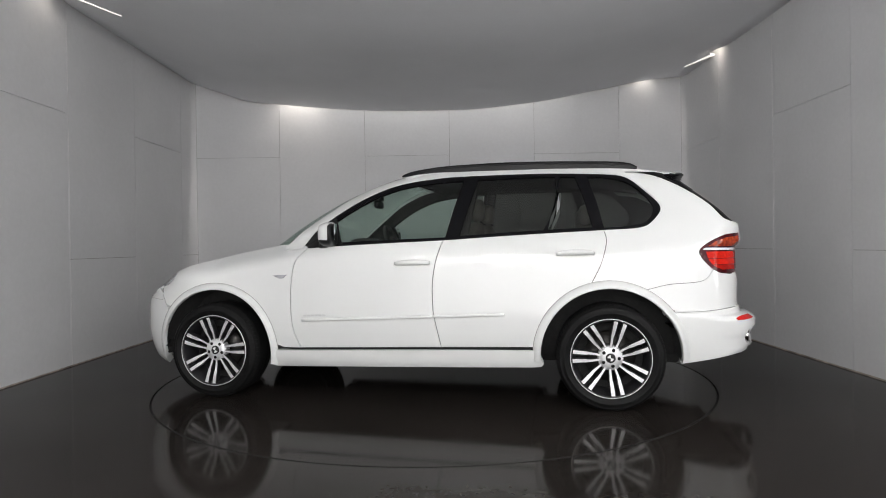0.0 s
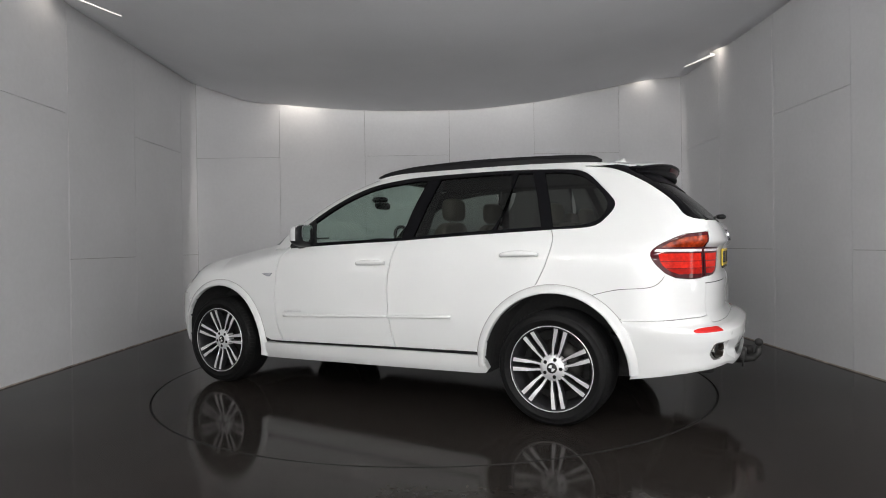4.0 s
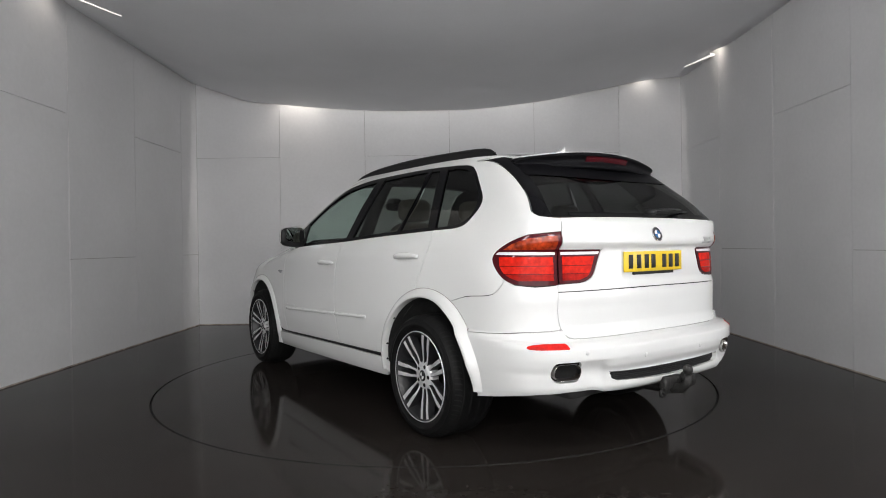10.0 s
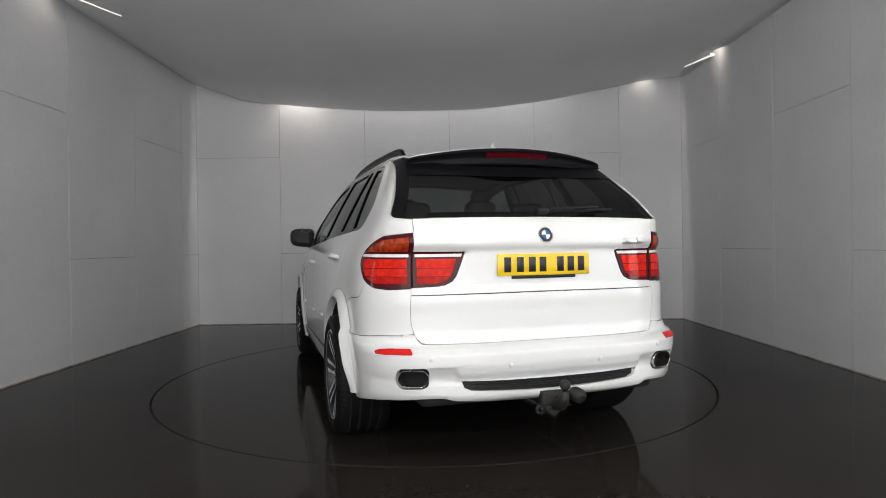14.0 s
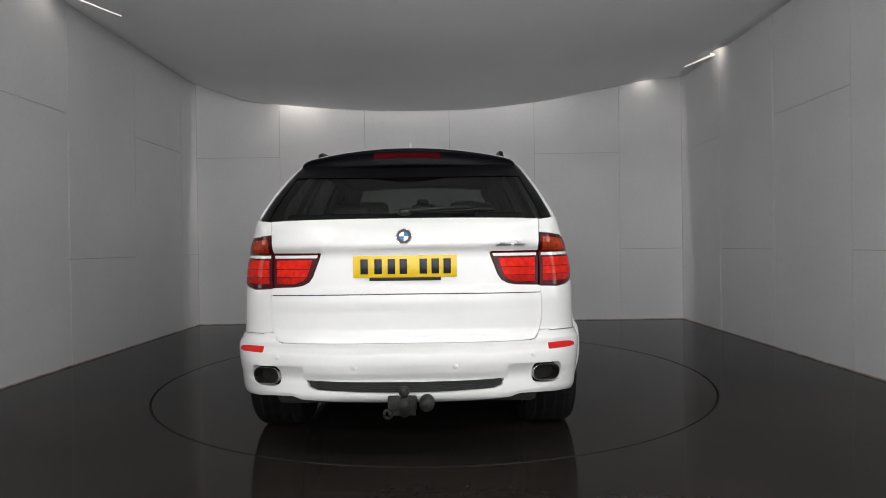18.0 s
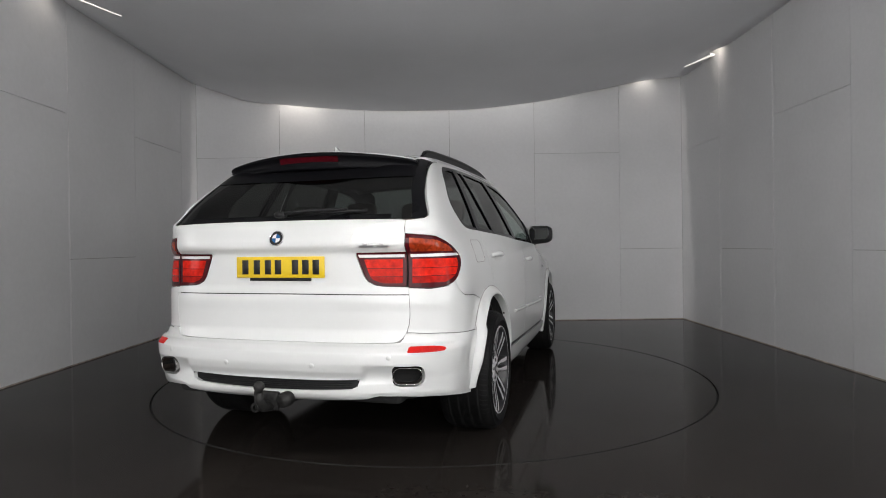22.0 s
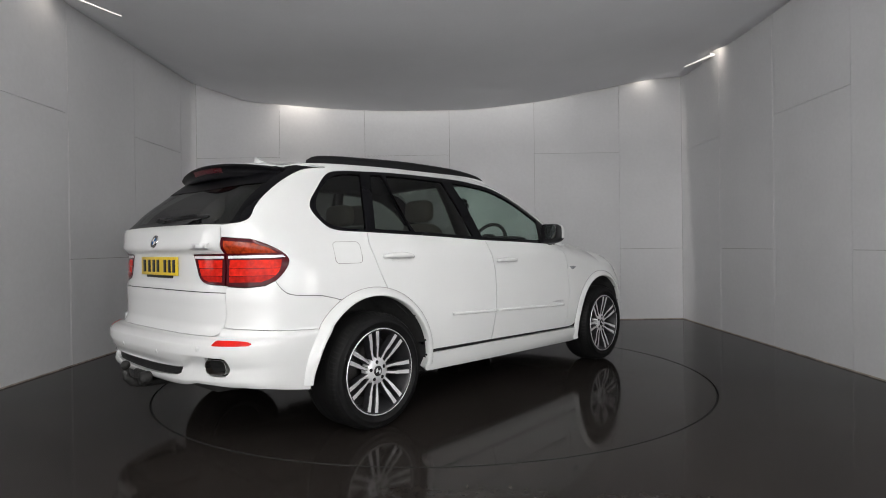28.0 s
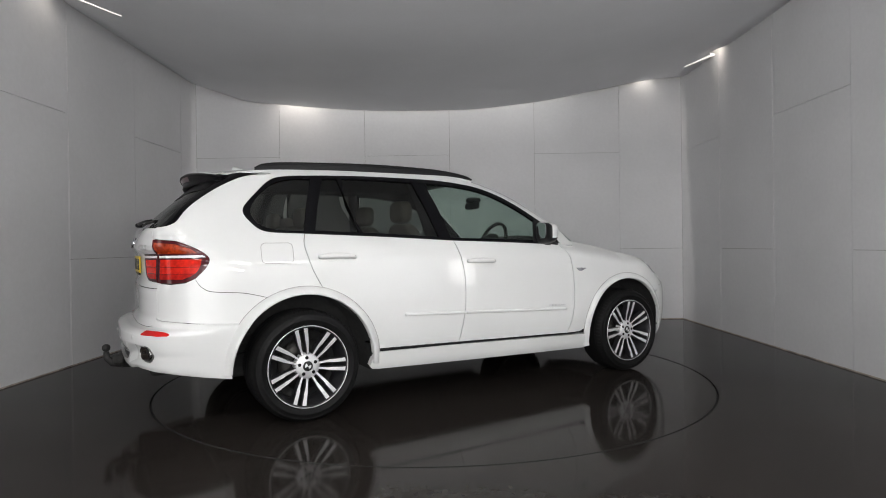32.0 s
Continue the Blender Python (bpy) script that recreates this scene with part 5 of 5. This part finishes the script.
    # tow bar with its socket
    tb = part("tow_bar", tube_bm([(-2.18, 0, 0.33), (-2.38, 0, 0.335), (-2.5, 0, 0.338), (-2.57, 0, 0.352), (-2.602, 0, 0.385), (-2.606, 0, 0.43)], [0.03, 0.03, 0.028, 0.027, 0.022, 0.019], 14), M["cast"], car, "worn black swan-neck tow bar")
    part("tow_ball", blob_bm((-2.606, 0.0, 0.458), (0.027, 0.027, 0.027), 2.0, 20, 12), M["cast"], tb)
    part("tow_bracket", box_bm(-2.53, -0.055, 0.345, -2.485, 0.085, 0.415, 0.008), M["cast"], tb)
    part("tow_eye", lathe_bm([(0.014, -0.006), (0.026, -0.006), (0.026, 0.006), (0.014, 0.006), (0.014, -0.006)], 20, "X"), M["cast"], tb).location = (-2.51, 0.085, 0.325)
    part("tow_plate", box_bm(-2.515, -0.05, 0.318, -2.505, 0.085, 0.35, 0.003), M["cast"], tb)
    part("tow_socket", lathe_bm([(0.0, 0.034), (0.034, 0.03), (0.038, 0.018), (0.036, -0.03), (0.0, -0.035)], 24, "X"), M["cast"], tb, "black trailer socket").location = (-2.535, -0.105, 0.385)


def build_cabin(car):
    """Cream seats, dark dashboard, steering wheel on the right."""
    for v in (0.38, -0.38):
        seat = part("front_seat", blob_bm((-0.05, v, 0.72), (0.28, 0.25, 0.09), 4.0), M["leather"], car, "cream leather front seat")
        lean = lambda p: Vector((p.x - 0.22 * (p.z + 0.3), p.y * (1 - 0.12 * max(0, p.z) / 0.3), p.z))
        part("backrest", blob_bm((-0.36, v, 1.02), (0.075, 0.24, 0.30), 4.0, 24, 14, lean), M["leather"], seat)
        part("headrest", blob_bm((-0.50, v, 1.415), (0.055, 0.135, 0.088), 3.6), M["leather"], seat, "padded cream headrest")
        for d in (-0.05, 0.05):
            part("headrest_post", tube_bm([(-0.48, v + d, 1.25), (-0.495, v + d, 1.37)], 0.006, 8), M["chrome"], seat)
    bench = part("rear_bench", blob_bm((-0.95, 0, 0.74), (0.27, 0.58, 0.10), 5.0, 32), M["leather"], car, "cream leather rear bench")
    lean = lambda p: Vector((p.x - 0.2 * (p.z + 0.3), p.y, p.z))
    part("backrest", blob_bm((-1.22, 0, 1.00), (0.08, 0.58, 0.30), 5.0, 32, 14, lean), M["leather"], bench)
    for v in (0.42, -0.42):
        part("headrest", blob_bm((-1.33, v, 1.355), (0.045, 0.13, 0.075), 3.6), M["leather"], bench, "padded cream headrest")
    part("headrest", blob_bm((-1.33, 0.0, 1.325), (0.04, 0.10, 0.05), 3.6), M["leather"], bench, "padded cream headrest")
    part("luggage_cover", box_bm(-2.22, -0.62, 1.12, -1.36, 0.62, 1.14, 0.008), M["cabin"], car, "dark roller luggage cover")
    part("dashboard", blob_bm((0.80, 0, 1.02), (0.30, 0.80, 0.13), 4.0, 32, 12, lambda p: Vector((p.x, p.y * (1 - 0.12 * max(0, p.x) / 0.3), p.z))), M["cabin"], car, "dark dashboard")
    part("dial_hood", blob_bm((0.66, -0.38, 1.17), (0.14, 0.20, 0.05), 3.0), M["cabin"], car)
    wheel = new("steering_wheel")
    wheel.parent = car
    wheel["label"] = "dark leather steering wheel"
    wheel.matrix_basis = pose(0.40, -0.38, 1.155, 0, -68, 0)
    part("wheel_rim", tube_bm([(0.185 * math.cos(2 * math.pi * i / 36), 0.185 * math.sin(2 * math.pi * i / 36), 0) for i in range(37)], 0.016, 10, 1.0, False), M["cabin"], wheel)
    part("wheel_hub", blob_bm((0, 0, 0.02), (0.08, 0.09, 0.03), 3.0), M["cabin"], wheel)
    for a in (90, -90, 0):
        c, s = math.cos(radians(a + 180 if a == 0 else a)), math.sin(radians(a))
        part("wheel_spoke", tube_bm([(0.06 * c, 0.06 * s, 0.015), (0.178 * c, 0.178 * s, 0.002)], 0.014, 8), M["cabin"], wheel)
    mir = part("inside_mirror", blob_bm((0.43, -0.01, 1.508), (0.022, 0.115, 0.035), 3.4), M["black"], car, "dark inside rear-view mirror")
    part("mirror_stalk", tube_bm([(0.44, -0.01, 1.52), (0.47, -0.005, 1.56)], 0.014, 8), M["black"], mir)
    part("sensor_housing", blob_bm((0.45, 0.0, 1.562), (0.07, 0.06, 0.03), 2.6), M["black"], mir)
    for hand in (1, -1):
        part("inner_pillar", tube_bm([(-0.42, hand * 0.80, 1.15), (-0.48, hand * 0.70, 1.45), (-0.52, hand * 0.62, 1.63)], [0.05, 0.045, 0.04], 8), M["cabin"], car)
        panel("door_lining", side([(0.75, 0.45), (0.75, 1.10), (-0.3, 1.15), (-1.40, 1.20), (-1.40, 0.9), (-0.9, 0.5)]), M["cabin"], car, hand=hand, lift=-0.075, lip=0.0, cell=0.06)


M["rail"] = material("satin_black_rail", (0.008, 0.008, 0.009), 0.35, spec=0.2, grain=0.05)
M["dim_chrome"] = material("dull_chrome_letters", (0.6, 0.6, 0.61), 0.3, metal=0.9, grain=0.03)
M["red_bar_off"] = material("red_reflector", (0.55, 0.012, 0.010), 0.10, spec=0.4, grain=0.15, grain_size=90)

# ---- the car ----
def build_car():
    car = new("car")
    tagged(car, "white five-door sport utility car with black roof rails on a turntable", "car")
    build_body(car)
    build_fittings(car)
    build_cabin(car)
    for u, width, turns in ((HUB_F, 0.275, (-20.7, 3.6)), (HUB_R, 0.315, (-2.6, 23.8))):
        for hand, turn in zip((1, -1), turns):
            build_wheel(car, u, hand, width, turn)
    return car


CAR = build_car()


def build_plate():
    n = 128
    bm = bmesh.new()
    top = [bm.verts.new((PLATE_R * math.cos(2 * math.pi * i / n), PLATE_R * math.sin(2 * math.pi * i / n), 0)) for i in range(n)]
    low = [bm.verts.new((v.co.x, v.co.y, -0.028)) for v in top]
    bm.faces.new(top)
    bm.faces.new(low[::-1])
    bmesh.ops.recalc_face_normals(bm, faces=bm.faces[:])
    ob = part("turntable", bm, M["floor"])
    # the gap's shade, put on as a near-black ring
    part("gap_ring", lathe_bm([(PLATE_R - 0.004, 0.0006), (PLATE_R + 0.001, 0.0006), (PLATE_R + 0.001, -0.028)], n, "Z"), M["groove"], ob, "thin near-black ring standing for the shaded gap round the edge")
    return tagged(ob, "round glossy dark turntable set flush in the floor", "turntable")


PLATE = build_plate()


def build_lights():
    for name, a, b in (("right", (3.30, 8.34), (3.485, 7.86)), ("left", (-2.99, 5.64), (-3.36, 5.54))):
        lamp_thing = new("ceiling_light")
        tagged(lamp_thing, "slim recessed ceiling light glowing beside the wall", "ceiling light", "slim lights along the ceiling's edge")
        lamp_thing.location = ((a[0] + b[0]) / 2, (a[1] + b[1]) / 2, CEIL((a[0] + b[0]) / 2))
        d = Vector((b[0] - a[0], b[1] - a[1], 0))
        side_way = Vector((-d.y, d.x, 0)).normalized()
        for nm, w, z, mat in (("frame", 0.048, -0.004, "ceiling"), ("lens", 0.034, -0.010, "warm_lit")):
            bm = bmesh.new()
            rows = []
            for i in range(9):
                t = i / 8
                x, y = a[0] + d.x * t, a[1] + d.y * t
                k = w * (0.12 + 0.88 * t ** 1.3) * (1 - 0.6 * ease(0.9, 1.0, t))
                rows.append([bm.verts.new(Vector((x, y, CEIL(min(3.5, max(-3.69, x + s * k * side_way.x))) + h)) + s * k * side_way - lamp_thing.location) for s, h in ((-1, z + 0.02), (-1, z), (1, z), (1, z + 0.02))])
            for p, q in zip(rows, rows[1:]):
                for k in range(3):
                    bm.faces.new((p[k], p[k + 1], q[k + 1], q[k]))
            bmesh.ops.recalc_face_normals(bm, faces=bm.faces[:])
            part(nm, bm, M[mat], lamp_thing)


build_lights()


def build_tubes():
    """Fluorescent tubes hung on wires over and behind the camera."""
    first = None
    for x, y, turn in [(k, r, 90) for r in (1.15, -1.1) for k in (-1.6, -0.2, 1.2, 2.6)] + [(k, -3.0, 0) for k in (-1.8, -0.3, 1.2, 2.7)]:
        m = pose(x, y, 2.36, 0, 0, turn)
        if first:
            copy_thing(first, m)
            continue
        first = new("tube_light")
        first.matrix_basis = m
        tagged(first, "white fluorescent tube light hung on wires from the ceiling", "tube light", "tube lights over and behind the camera")
        part("batten", box_bm(-0.022, -0.6, 0.034, 0.022, 0.6, 0.075, 0.006), M["white_enamel"], first)
        part("tube", tube_bm([(0, -0.57, 0.008), (0, 0.57, 0.008)], 0.018, 12), M["lit"], first, "glowing fluorescent tube")
        for d in (-0.45, 0.45):
            part("hanger", tube_bm([(0, d, 0.07), (0, d, 1.10)], 0.0025, 6), M["white_enamel"], first)
        for d in (-0.585, 0.585):
            part("tube_cap", box_bm(-0.022, d - 0.015, -0.012, 0.022, d + 0.015, 0.035, 0.004), M["white_enamel"], first)


build_tubes()

def motions():
    table, car = [], []
    for t, a in HEAD:
        table.append((t, pose(AXIS[0], AXIS[1], 0, 0, 0, a - HEAD[0][1])))
        car.append((t, pose(AXIS[0], AXIS[1], 0, 0, 0, a) @ pose(CAR_SHIFT[0], CAR_SHIFT[1], 0)))
    walk(PLATE, table)
    walk(CAR, car)


motions()
